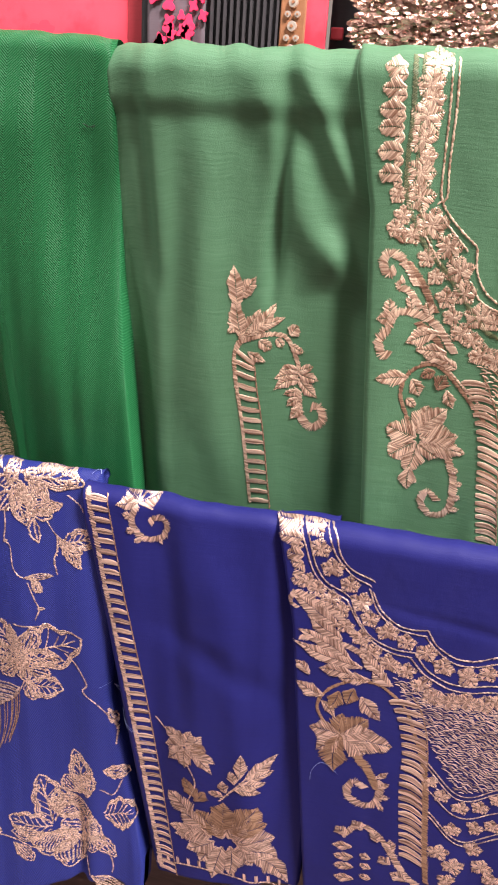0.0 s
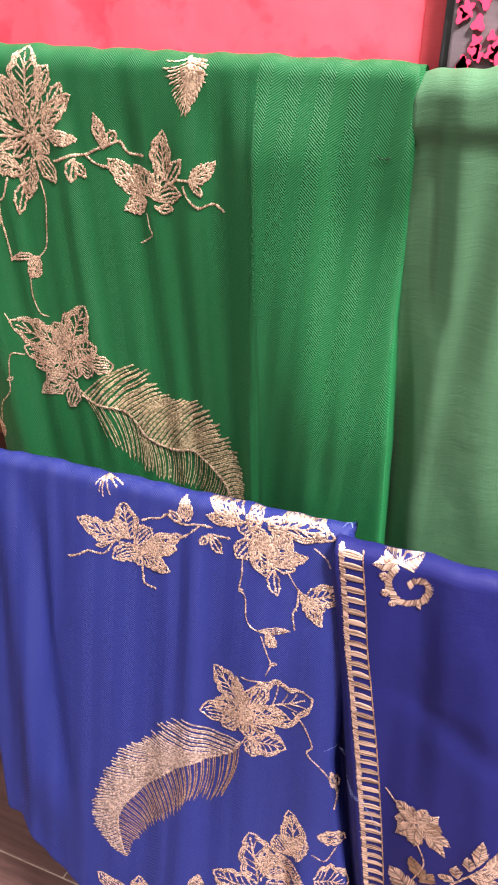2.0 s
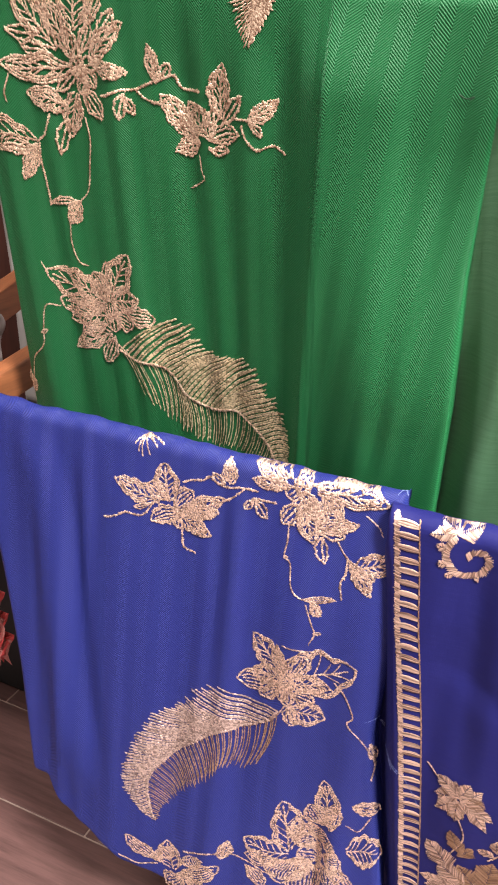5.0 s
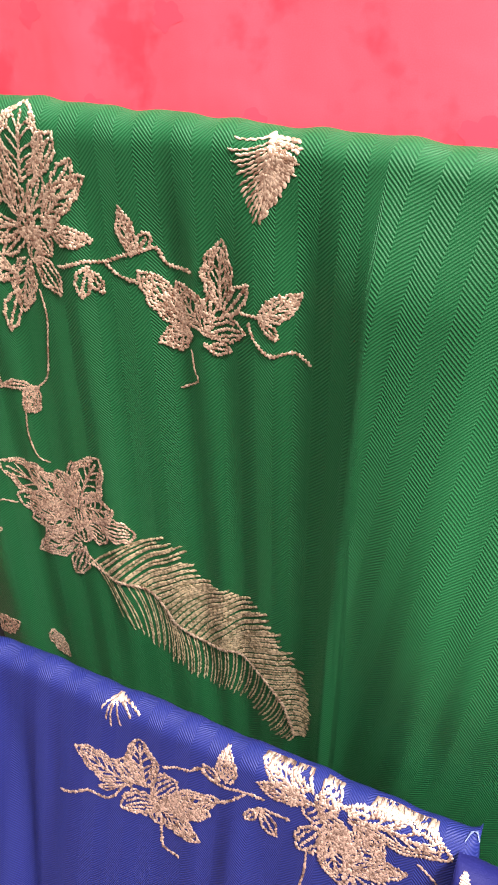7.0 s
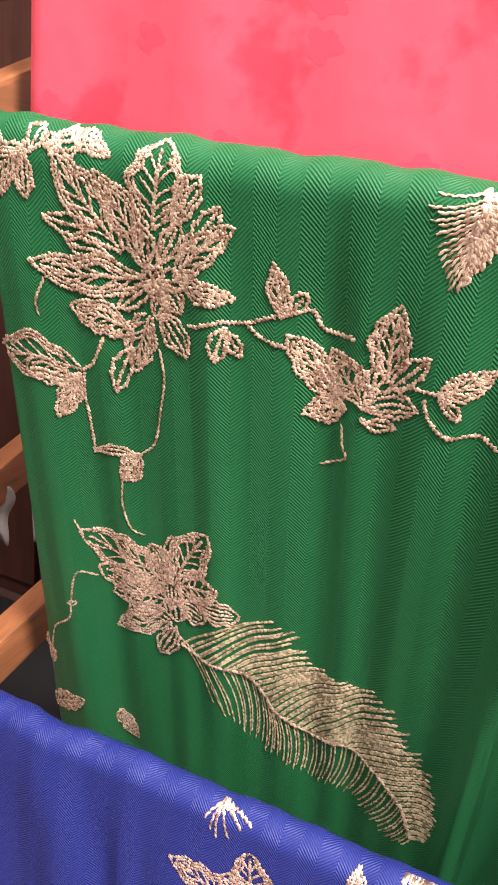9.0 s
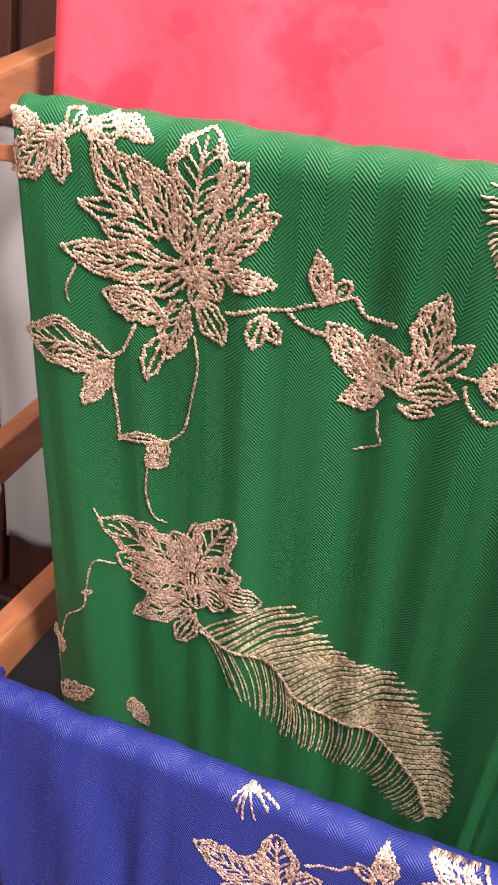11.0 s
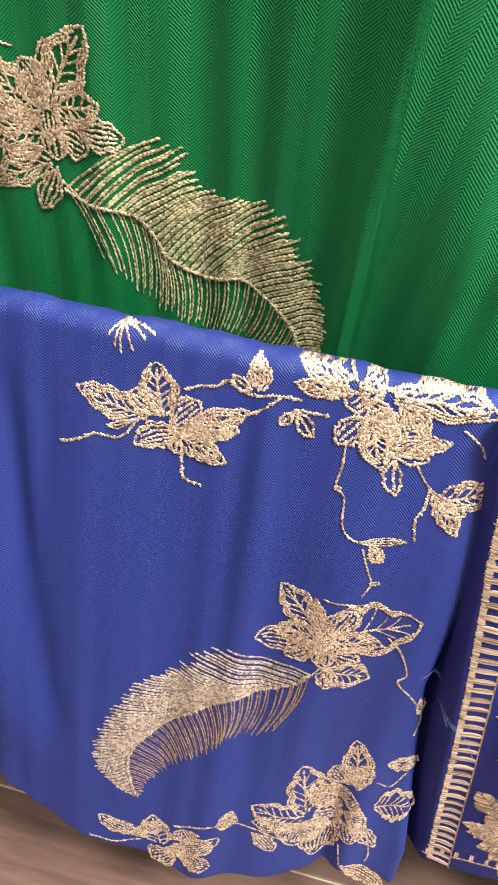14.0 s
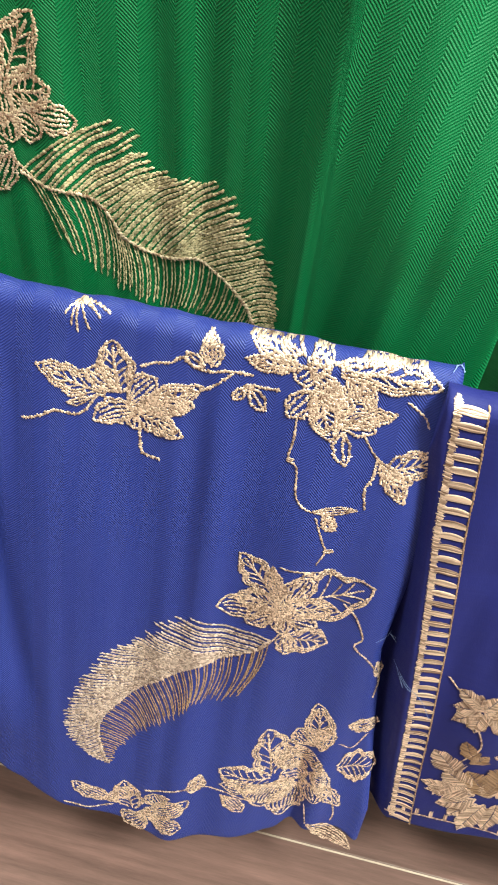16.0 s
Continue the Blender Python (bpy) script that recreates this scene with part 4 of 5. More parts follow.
plume(GS, green_shawl, GOLD_DULL, GOLD_DULL, (-540.5, 681.5, -529.4, 676.7, -502.9, 673.6, -488.1, 664.9, -476.0, 648.0, -453.5, 638.3, -430.4, 643.2, -406.3, 633.7, -391.6, 619.1, -381.1, 594.5), (-489.9, 721.7, -471.5, 718.9, -460.7, 701.8, -449.5, 695.2, -429.8, 695.9, -409.8, 695.2, -395.9, 680.1, -384.0, 661.1, -373.9, 640.2, -369.7, 617.8, -372.7, 599.7), (-516.4, 636.6, -499.0, 621.0, -478.6, 608.7, -456.5, 599.3, -434.3, 601.2, -418.6, 596.9, -400.7, 585.8, -386.0, 584.9), 0.0023)
plume(GS, green_shawl, GOLD_ON_GREEN, GOLD_ON_GREEN, (-403.5, 969.2, -402.8, 963.3, -405.0, 952.4), (-388.8, 967.2, -389.8, 957.6, -396.6, 947.7, -408.2, 931.7), (-423.9, 965.3, -420.3, 954.4, -417.4, 944.8, -411.0, 931.5), 0.0016)
motif("embroidered_sprig", BS, GOLD_ON_BLUE, blue_shawl, leaves=[(-461.9, 575.1, -506.2, 587.9, 21.0), (-451.5, 578.8, -458.5, 612.5, 25.0), (-440.9, 569.7, -401.4, 595.8, 19.1), (-439.2, 570.1, -404.6, 580.8, 17.3), (-439.0, 566.9, -410.3, 557.2, 20.4)], filled=[(-451.5, 578.8, -473.6, 590.2, 19.7), (-446.5, 572.6, -429.7, 593.1, 21.4), (-440.9, 569.3, -467.8, 556.0, 20.0), (-442.5, 566.0, -441.6, 555.7, 14.8), (-469.5, 571.5, -485.7, 566.5, 5.8)], stems=[(-515.6, 546.8, -503.4, 552.0, -492.4, 558.3, -476.2, 560.2, -467.1, 572.6), (-438.4, 561.8, -436.9, 543.3, -433.3, 536.7, -423.4, 535.3)])
motif("embroidered_sprig", BS, GOLD_ON_BLUE, blue_shawl, leaves=[(-396.1, 610.6, -399.6, 631.0, 15.4)], filled=[(-401.4, 609.2, -412.9, 615.6, 9.6), (-372.7, 602.4, -361.4, 586.9, 10.7), (-374.3, 602.0, -381.5, 590.8, 8.5)], stems=[(-439.8, 600.5, -432.5, 603.3, -422.2, 605.6, -414.2, 611.8, -405.3, 606.6, -388.4, 607.8, -371.9, 608.9), (-400.4, 593.1, -387.7, 602.8, -384.2, 606.7), (-355.0, 602.7, -364.2, 601.9, -371.7, 602.6)])
motif("embroidered_flower", BS, GOLD_ON_BLUE, blue_shawl, leaves=[(-347.7, 621.9, -377.3, 632.6, 13.3), (-347.1, 618.4, -377.3, 619.2, 13.0), (-325.9, 627.1, -289.8, 632.4, 8.9), (-320.8, 621.6, -263.9, 623.4, 22.8), (-331.2, 608.5, -319.2, 577.9, 20.1), (-328.8, 612.9, -313.5, 601.5, 15.3), (-317.0, 618.7, -297.6, 602.9, 14.9), (-318.7, 591.9, -284.6, 603.9, 15.3)], filled=[(-334.5, 607.9, -347.6, 586.2, 17.6), (-317.9, 587.9, -294.4, 589.3, 10.9), (-312.6, 584.6, -307.3, 562.5, 12.5), (-337.7, 620.8, -346.4, 610.7, 17.5), (-337.1, 617.6, -321.8, 610.7, 14.9), (-338.3, 624.0, -328.8, 632.6, 14.6), (-343.9, 627.0, -357.3, 632.6, 11.7), (-326.6, 607.0, -331.8, 590.7, 14.1), (-336.8, 615.9, -333.2, 629.8, 15.4), (-318.8, 608.3, -331.1, 612.9, 15.1), (-319.4, 595.4, -313.8, 607.6, 13.5)], stems=[(-279.3, 611.7, -268.5, 603.8, -265.1, 597.2), (-301.0, 585.8, -293.9, 576.6, -286.6, 570.6)])
motif("embroidered_sprig", BS, GOLD_ON_BLUE, blue_shawl, leaves=[(-282.0, 565.2, -248.0, 578.3, 21.9), (-287.3, 570.4, -266.8, 543.0, 14.7)], filled=[(-282.0, 562.0, -265.2, 558.8, 10.2)], stems=[(-289.4, 572.5, -289.3, 558.5, -292.1, 549.2, -289.7, 535.1)])
motif("embroidered_vine", BS, GOLD_ON_BLUE, blue_shawl, leaves=[(-314.9, 526.7, -304.4, 513.6, 12), (-320.3, 526.8, -293.7, 532.1, 5)], filled=[(-338.9, 558.5, -342.8, 555.8, 3.6), (-308.4, 496.6, -301.8, 496.4, 3.6)], stems=[(-341.8, 585.6, -341.2, 571.9, -342.3, 557.3, -336.1, 553.3, -332.6, 533.7, -322, 526.3, -304.1, 527, -293.7, 532.1), (-317.4, 521, -310.6, 504.5, -307.2, 495.8, -310.7, 484.9)], style="line")
motif("embroidered_vine", BS, GOLD_ON_BLUE, blue_shawl, filled=[(-248.3, 380.5, -242.1, 359.9, 7.2)], stems=[(-284.8, 447.6, -274.1, 434.3, -265.8, 413.5, -269.9, 404.1, -258.8, 389.6, -249.5, 374.7, -241.9, 354.9, -242.3, 335.4)])
motif("embroidered_flower", BS, GOLD_ON_BLUE, blue_shawl, leaves=[(-331.3, 444.5, -361.8, 473.7, 32.0), (-329.8, 445.4, -337.9, 472.4, 15.6), (-324.6, 447.4, -268.9, 467.9, 49.7), (-323.3, 438.6, -288.3, 439.8, 23.1), (-329.2, 441.2, -361.5, 433.0, 23.0), (-321.1, 410.1, -289.8, 403.9, 30.0)], filled=[(-331.0, 436.7, -373.0, 422.0, 22.8), (-328.3, 432.4, -349.4, 411.4, 20.0), (-325.7, 428.7, -330.7, 418.1, 14.1), (-321.9, 429.4, -300.7, 420.7, 15.4), (-318.1, 413.9, -317.9, 390.2, 17.6), (-324.8, 435.9, -323.4, 412.3, 13.2), (-323.7, 446.5, -312.7, 471.8, 21.1), (-326.6, 429.6, -326.7, 451.2, 14.6), (-331.4, 434.2, -317.5, 440.4, 19.0)], stems=[(-324.7, 413.3, -331.6, 397.9, -337.6, 387.2), (-332.2, 475.6, -317.9, 476.3, -300.1, 478.3)])
plume(BS, blue_shawl, SILVER_PINK, GOLD_BROWN, (-331.1, 403.2, -339.0, 387.6, -352.7, 376.3, -372.2, 363.9, -392.0, 351.6, -413.0, 330.2, -435.0, 303.8, -449.2, 282.4, -455.2, 260.8, -449.6, 228.4, -444.6, 217.9), (-396.5, 407.1, -415.4, 390.4, -427.8, 370.3, -439.9, 360.6, -453.7, 349.9, -465.8, 327.7, -476.6, 302.1, -484.0, 270.3, -480.6, 249.9, -465.9, 230.0, -446.9, 216.0), (-343.1, 334.2, -360.1, 318.3, -375.9, 318.8, -387.3, 302.0, -400.2, 286.8, -418.5, 267.8, -429.9, 248.6, -438.5, 236.6, -443.3, 219.6), 0.0023)
motif("embroidered_flower", BS, GOLD_ON_BLUE, blue_shawl, leaves=[(-305.9, 228.0, -317.7, 292.7, 32.9), (-306.9, 222.2, -350.3, 232.3, 36.3), (-276.1, 268.6, -283.7, 326.2, 27.6), (-252.2, 241.3, -220.6, 244.2, 41.2)], filled=[(-309.4, 213.7, -347.1, 213.2, 21.8), (-299.8, 241.8, -296.9, 271.1, 24.5), (-269.6, 264.4, -266.6, 298.4, 21.3), (-277.8, 267.5, -293.6, 291.0, 27.4), (-296.4, 218.8, -310.8, 183.5, 44.6), (-290.0, 206.1, -288.2, 163.2, 31.8), (-273.6, 224.3, -255.6, 224.4, 31.6), (-271.4, 213.5, -264.1, 192.1, 29.5), (-262.6, 221.5, -240.4, 185.6, 15.8), (-285.9, 243.4, -272.8, 254.9, 49.4), (-298.6, 233.7, -285.8, 243.5, 51.4), (-276.1, 208.3, -297.6, 227.1, 29.2)], stems=[(-255.3, 220.3, -243.7, 177.1, -244.1, 163.3), (-270.7, 181.2, -266.1, 160.1), (-256.3, 274.8, -244.9, 268.8, -236.1, 287.8)])
motif("embroidered_sprig", BS, GOLD_ON_BLUE, blue_shawl, leaves=[(-253.6, 300.4, -230.1, 294.3, 20.7)], filled=[(-263.8, 159.1, -218.1, 126.6, 21.1)])
motif("embroidered_sprig", BS, GOLD_ON_BLUE, blue_shawl, leaves=[(-420.8, 159.0, -431.7, 192.6, 31.8)], filled=[(-436.5, 161.8, -475.9, 186.7, 19.9), (-416.1, 155.9, -371.9, 188.0, 25.7), (-409.6, 154.9, -426.9, 135.2, 29.5), (-405.3, 153.4, -375.8, 147.9, 27.9), (-425.3, 169.9, -435.9, 179.8, 26.8), (-393.7, 177.1, -402.6, 189.9, 27.9)], stems=[(-481.8, 157.4, -461.7, 151.7, -438.9, 159.0)])
motif("embroidered_sprig", BS, GOLD_ON_BLUE, blue_shawl, leaves=[(-370.2, 198.5, -366.2, 222.0, 16.3)], filled=[(-345.3, 197.9, -324.6, 178.6, 20.9)], stems=[(-410.4, 190.9, -374.2, 204.8, -340.9, 202.6, -314.6, 191.5)])
motif("embroidered_bud", BS, GOLD_ON_BLUE, blue_shawl, stems=[(-481, 632.5, -485, 629.5, -488, 624.8), (-480.5, 632.5, -481, 626, -480, 615), (-480, 632.5, -477, 627, -473, 617.5), (-479.5, 632.5, -472, 629.5, -466, 624.5), (-479, 632.6, -469, 631, -461, 628.2), (-480.8, 632.4, -483, 628, -484, 620)])
ladder(BT, blue_trouser, GOLD_ON_BLUE, GOLD_BROWN, (-256.0, 627, -248.6, 577, -242.2, 530, -236.1, 495, -228.7, 450, -224.5, 424, -215.4, 360, -209.2, 315, -199.7, 240, -190.9, 176), 16.5, 10.4, 4.6, 0.16, 0.50)
motif("embroidered_paisley", BT, GOLD_ON_BLUE, blue_trouser, filled=[(-211.2, 623.4, -229.6, 618, 9.9), (-209.6, 622.7, -193.4, 629, 15.3), (-209.8, 623.5, -223.2, 629, 12), (-216.3, 610.2, -223.9, 611.6, 7.1), (-214.2, 596.5, -220.7, 595.5, 7), (-208.1, 588.6, -213.9, 585.1, 5.6), (-192.6, 587.5, -189.4, 588.2, 6.2)], cords=[(5.6, -211.7, 621.2, -216, 604.7, -206.2, 589.9, -189.4, 592.8, -185.4, 607.7, -195.8, 610.7, -201.2, 604.4)])
motif("embroidered_flower", BT, GOLD_ON_BLUE, blue_trouser, filled=[(-164.5, 369.8, -134.6, 356.1, 16.1), (-161.4, 367.7, -137.5, 341.8, 12.6), (-164.5, 369.8, -186.7, 382.4, 17.7), (-167.7, 371.9, -171.1, 385.7, 13), (-164.6, 372, -158.9, 390.4, 12.8), (-161.5, 371.3, -148.4, 387.2, 12.6), (-167.6, 368.3, -182.2, 345.2, 14.7), (-164.5, 366.2, -164.2, 342.2, 14.5), (-167.6, 368.3, -185.4, 362.3, 14.7)], stems=[(-196, 390.7, -186.7, 380.2), (-164.3, 351.5, -153.9, 324.4, -161.6, 294.6)])
motif("embroidered_flower", BT, GOLD_BROWN, blue_trouser, filled=[(-158.4, 369, -143.1, 370.2, 16.8), (-161.4, 364.1, -170.5, 344.3, 17.2), (-152.3, 303.4, -165.5, 327, 15.3), (-154.2, 298.2, -144.6, 314.7, 14.1), (-125.4, 254.9, -152.5, 285.4, 32), (-125.6, 263.5, -125.1, 304.6, 27.5), (-119.5, 266.3, -91.2, 305.5, 32.5), (-116.4, 263.6, -81.9, 278.9, 30)])
motif("embroidered_sprig", BT, GOLD_ON_BLUE, blue_trouser, filled=[(-104.3, 343.1, -77.9, 370.9, 13.8), (-101.7, 342.5, -79.7, 350.3, 11.1), (-109.5, 336.9, -86, 337, 12.1), (-114.9, 328.6, -90.2, 325, 11.2), (-109.8, 344.5, -110, 374.2, 11.9), (-115.1, 334.9, -119.1, 350.5, 11), (-123.6, 319.6, -126.8, 334.8, 11.2), (-126.4, 313.5, -140.7, 316.5, 10.2)], stems=[(-129.2, 305.7, -104.3, 343.1, -85.4, 363.8)])
motif("embroidered_flower", BT, GOLD_ON_BLUE, blue_trouser, filled=[(-119.2, 253.2, -100.5, 280.7, 20.7), (-113, 252, -73.3, 257.2, 33), (-109.8, 249.2, -69.1, 227.3, 29.4), (-106.7, 246.3, -93, 220.1, 24), (-115.8, 241.7, -116.2, 198.5, 22.3), (-124.9, 237.8, -134.5, 188.5, 21.2), (-130.9, 235.7, -148.5, 207.1, 19.3), (-134.1, 243.4, -162.8, 222, 22), (-137.2, 249.3, -175.8, 238.8, 22), (-140.3, 254.3, -182.3, 249.4, 19.1), (-143.5, 262, -169.3, 277.5, 23.7), (-158.7, 273.7, -183.3, 298.4, 25.9), (-91.7, 230.9, -56.1, 194.6, 23.7), (-125.3, 250.6, -134.7, 269.1, 19.7), (-155.6, 261.7, -168.1, 234.5, 19.1)])
teeth(BT, blue_trouser, GOLD_ON_BLUE, (-197.5, 182.6, -161.3, 195.8, -111.2, 196, -51.5, 181.6), 10.3, 12.2)
ladder(GT, green_trouser, GOLD_ON_GREEN, GOLD_BROWN, (-143.5, 755.9, -146.2, 745.9, -144.7, 722, -138.5, 680.6, -130.9, 607.5), 16.9, 10, 3.2)
motif("embroidered_paisley", GT, GOLD_ON_GREEN, green_trouser, filled=[(-141.8, 761.8, -125.5, 789.2, 11.9), (-140.4, 762, -145, 794.8, 14.1), (-134.9, 767.4, -113.8, 793.2, 12.1), (-132.7, 770, -106.2, 781.4, 8.7), (-144.2, 787.2, -146.7, 819.3, 12.4), (-144.2, 796.2, -129.5, 814.3, 11.2), (-142, 798.6, -130.2, 806.5, 8.2), (-146.7, 806.2, -151.9, 806.9, 6.8), (-101.6, 767.5, -95.9, 777.4, 9.4), (-145.8, 770.9, -151, 765.8, 6.2), (-125.7, 762.9, -115.7, 756.8, 10.7), (-112.4, 764.2, -107.3, 756.5, 7.2), (-101.2, 759, -90.3, 757, 7.4), (-134.7, 753.1, -120.7, 745.2, 7.8)], cords=[(4.1, -144.9, 750.9, -141.3, 759.9, -130.3, 766.1, -114.8, 768.6, -103.6, 763.5, -96.3, 750, -93.6, 742.1)])
motif("embroidered_paisley", GT, GOLD_ON_GREEN, green_trouser, filled=[(-93.5, 740.6, -109.2, 736.4, 9.7), (-93.4, 737.2, -113.5, 730.6, 9.8), (-93.1, 732.3, -113.1, 720.5, 9.8), (-93.5, 740.6, -81.9, 744.7, 7.6), (-93.4, 738.2, -77.5, 732.6, 9.8), (-93.2, 733.3, -77.8, 717.4, 9.8), (-94.4, 722, -105.2, 715.6, 6.6), (-93.2, 715.6, -102, 705.6, 6.7), (-90.9, 709.2, -98.8, 695.5, 7.8)], cords=[(7, -93.6, 723.2, -91.6, 702.8, -81.3, 690.2, -71.9, 698, -75.5, 709.6, -82.4, 708.5)])
motif("embroidered_border", GK, GOLD_ON_GREEN, green_kurta, filled=[(-34.8, 955.2, -48.5, 956.6, 12.1), (-34.1, 950.1, -39.6, 950.5, 8.1), (-34, 943.2, -48.7, 944.5, 12.2), (-33.3, 938.2, -38.8, 938.6, 8.2), (-33.2, 931.5, -49.1, 932.7, 12.3), (-32.6, 926.3, -38, 926.7, 8.3), (-32.5, 920.1, -48.5, 921.2, 12.5), (-31.8, 914.8, -37.2, 915.2, 8.4), (-31.6, 905.7, -48, 906.8, 12.7), (-30.9, 900.3, -36.2, 900.7, 8.5), (-30.8, 892.7, -45.8, 893.8, 12.8), (-30.1, 887.1, -35.3, 887.5, 8.6)])
motif("neckline_cord", GK, OLIVE_THREAD, green_kurta, cords=[(3, -30.2, 961.3, -27.5, 929.5, -27.5, 899.5, -24.8, 878.6, -12.9, 853.7, 2.9, 836, 22.2, 814.7, 40, 794.7, 50.4, 789.4), (1.7, -25.5, 961.6, -22.7, 929.8, -21.3, 896.5, -17.7, 875.5, -5, 850.6)])
motif("neckline_cord", GK, GOLD_ON_GREEN, green_kurta, stems=[(-7.5, 960.9, -5.5, 930.9, -4.4, 901, -2.7, 880.2, 6.5, 865.8, 25, 851), (-3.8, 961.1, -1.5, 934.3, -0.9, 901.3, 0.6, 880.4, -5, 876.4), (-0.8, 867.7, 6.8, 859.2, 19.7, 847.5), (25.2, 849.9, 27.7, 835, 35.1, 822.3, 46, 813.1), (25, 827, 32.5, 816.1, 47, 807.6), (-9.2, 854, 2.9, 836)])
motif("neckline_flowers", GK, GOLD_ON_GREEN, green_kurta, stems=[(-27.9, 961.4, -26, 960.5)], blooms=[(-16.2, 958.2, 10.1), (-18.8, 946, 9.3), (-15.9, 938, 7.7), (-18.9, 927.8, 11.2), (-19.5, 914.6, 10.5), (-14.6, 904.8, 6.2), (-18.5, 894.6, 10.7), (-16.4, 879.2, 10.9), (-6.7, 862.8, 12), (6.7, 847.9, 10.2), (16.5, 833, 11.1), (21.5, 818.6, 9.3), (34.5, 804.2, 11.2), (44.8, 801.6, 8.3)])
motif("neckline_flowers", GK, GOLD_ON_GREEN, green_kurta, stems=[(-33.2, 881.6, -31.5, 879.9)], blooms=[(-31.2, 880, 6.4), (-26.2, 866.9, 6.9), (-18, 855.3, 7.9), (-6.6, 840.5, 7.5), (1.1, 827.2, 6.7), (10.2, 813.1, 8.6), (16.7, 801, 7.7), (24.2, 790.4, 8.6), (33, 786.2, 7.6), (40.1, 776.7, 9.5), (50.3, 773.4, 9.4), (-30.4, 858.1, 6.6)])
motif("embroidered_scroll", GK, GOLD_ON_GREEN, green_kurta, filled=[(-22.1, 796.7, -35.8, 793.6, 11.1), (-26.4, 799.2, -28.4, 809.4, 9.3), (8.2, 787.1, -13.4, 778.2, 13), (16.1, 774.2, -6.1, 774.5, 10.2), (19.1, 768.2, 0.8, 768.7, 9.3), (24.9, 763.9, 14, 767.3, 9.3), (-12.1, 804.5, -14.1, 813.8, 7.4), (0.5, 799.5, -2.9, 809.5, 8.3), (-6.2, 790.4, 2.3, 786.3, 6.5)], cords=[(6.1, -10.4, 820.9, -22, 837, -32.2, 842, -35.6, 834.3, -31.2, 826.4, -27.1, 831.1), (5.1, -6.2, 805, -15.5, 816.1, -23.6, 818.7, -20.5, 824.6), (5.9, 21.9, 775.2, 5.2, 793.9, -10.8, 801.3, -23.2, 799.1, -26.8, 789.5), (6.8, -25.8, 787.9, -32.5, 779.4, -29.7, 768.4, -23, 767.3)])
motif("embroidered_scroll", GK, GOLD_BROWN, green_kurta, filled=[(-23.6, 849.2, -28.5, 858.2, 8.8), (14.5, 744.9, 18.8, 757, 11.5), (10.5, 757.8, 1.1, 751.8, 8.6)], cords=[(5.4, 4, 802.1, -6.5, 821.3, -19.3, 836.1), (2.8, 52.5, 723.8, 28.7, 750.3, 14, 762, -0.2, 761.1, -9.4, 752.8, -11.8, 736.5, -3.9, 717.4), (4.8, 17.1, 767.8, 6.8, 783.5, -6.8, 794.6)])
motif("embroidered_flower", GK, GOLD_ON_GREEN, green_kurta, filled=[(3, 707.2, 10.4, 730.2, 16.1), (5.3, 706.2, 23.6, 731, 18.1), (7.8, 703.2, 35, 711.3, 21.2), (8.5, 698.4, 42.3, 696.8, 18.3), (3.6, 702.4, -19.2, 710.1, 23.3), (4.3, 697.6, -14.6, 684.5, 23.4), (4.9, 692.7, 0.2, 671.3, 17.4), (3, 674.5, 3.2, 655.6, 13.5), (6.7, 695.6, 22.8, 689.1, 13.2)], cords=[(5.9, 28.2, 695.3, 37.4, 672, 37.2, 645.6, 24.7, 637.1, 15.1, 647.2, 19.9, 657.5, 28, 650.9)])
motif("embroidered_scroll", GK, GOLD_ON_GREEN, green_kurta, filled=[(-8.4, 752, -31.9, 747.4, 12.1), (-4.9, 750.1, 1.9, 737.2, 10.6), (21.4, 745.3, 27.5, 732.6, 8.6), (-7, 734.6, 0.2, 727.5, 6.9), (34.6, 681.6, 40, 679.8, 5), (39.2, 668.8, 44.3, 669.6, 5), (39.8, 656.9, 44.8, 655.6, 5.1), (38, 645.8, 45.4, 646.2, 5.2)], cords=[(1.6, 54.7, 729, 29.5, 753.1, 13.6, 764.6, -0.5, 763.7)])
ladder(GK, green_kurta, GOLD_ON_GREEN, GOLD_BROWN, (28.9, 756.6, 42.6, 729.5, 50.8, 700.5, 55, 666.5, 62.6, 622.2), 15.4, 6.7, 0, 0.55, 0.7)
net(GK, green_kurta, GOLD_ON_GREEN, (40.9, 767.4, 59.2, 772.7, 72.8, 713, 66.9, 722))
motif("neckline_cord", BK, SILVER_PINK, blue_kurta, stems=[(-49, 631, -43.7, 624.2, -38.6, 608.3, -28.6, 597.1, -10, 590), (-10, 578.8, -2.4, 564, 10.2, 553.4, 24, 551.2, 37, 553.7), (37.2, 552.6, 45.8, 539.2, 60.4, 531.3, 75.8, 531.4, 93.9, 539.7), (-52.6, 631, -47.4, 619.3, -40.6, 605.2, -28, 591.7, -13.5, 585.4), (-13, 581, -5.5, 563.4, 8.4, 550.1, 24.5, 547.4, 36.1, 547.8), (36.8, 545.7, 46.7, 533.6, 61.3, 525.7, 76.8, 525.8, 95.1, 533.2)])
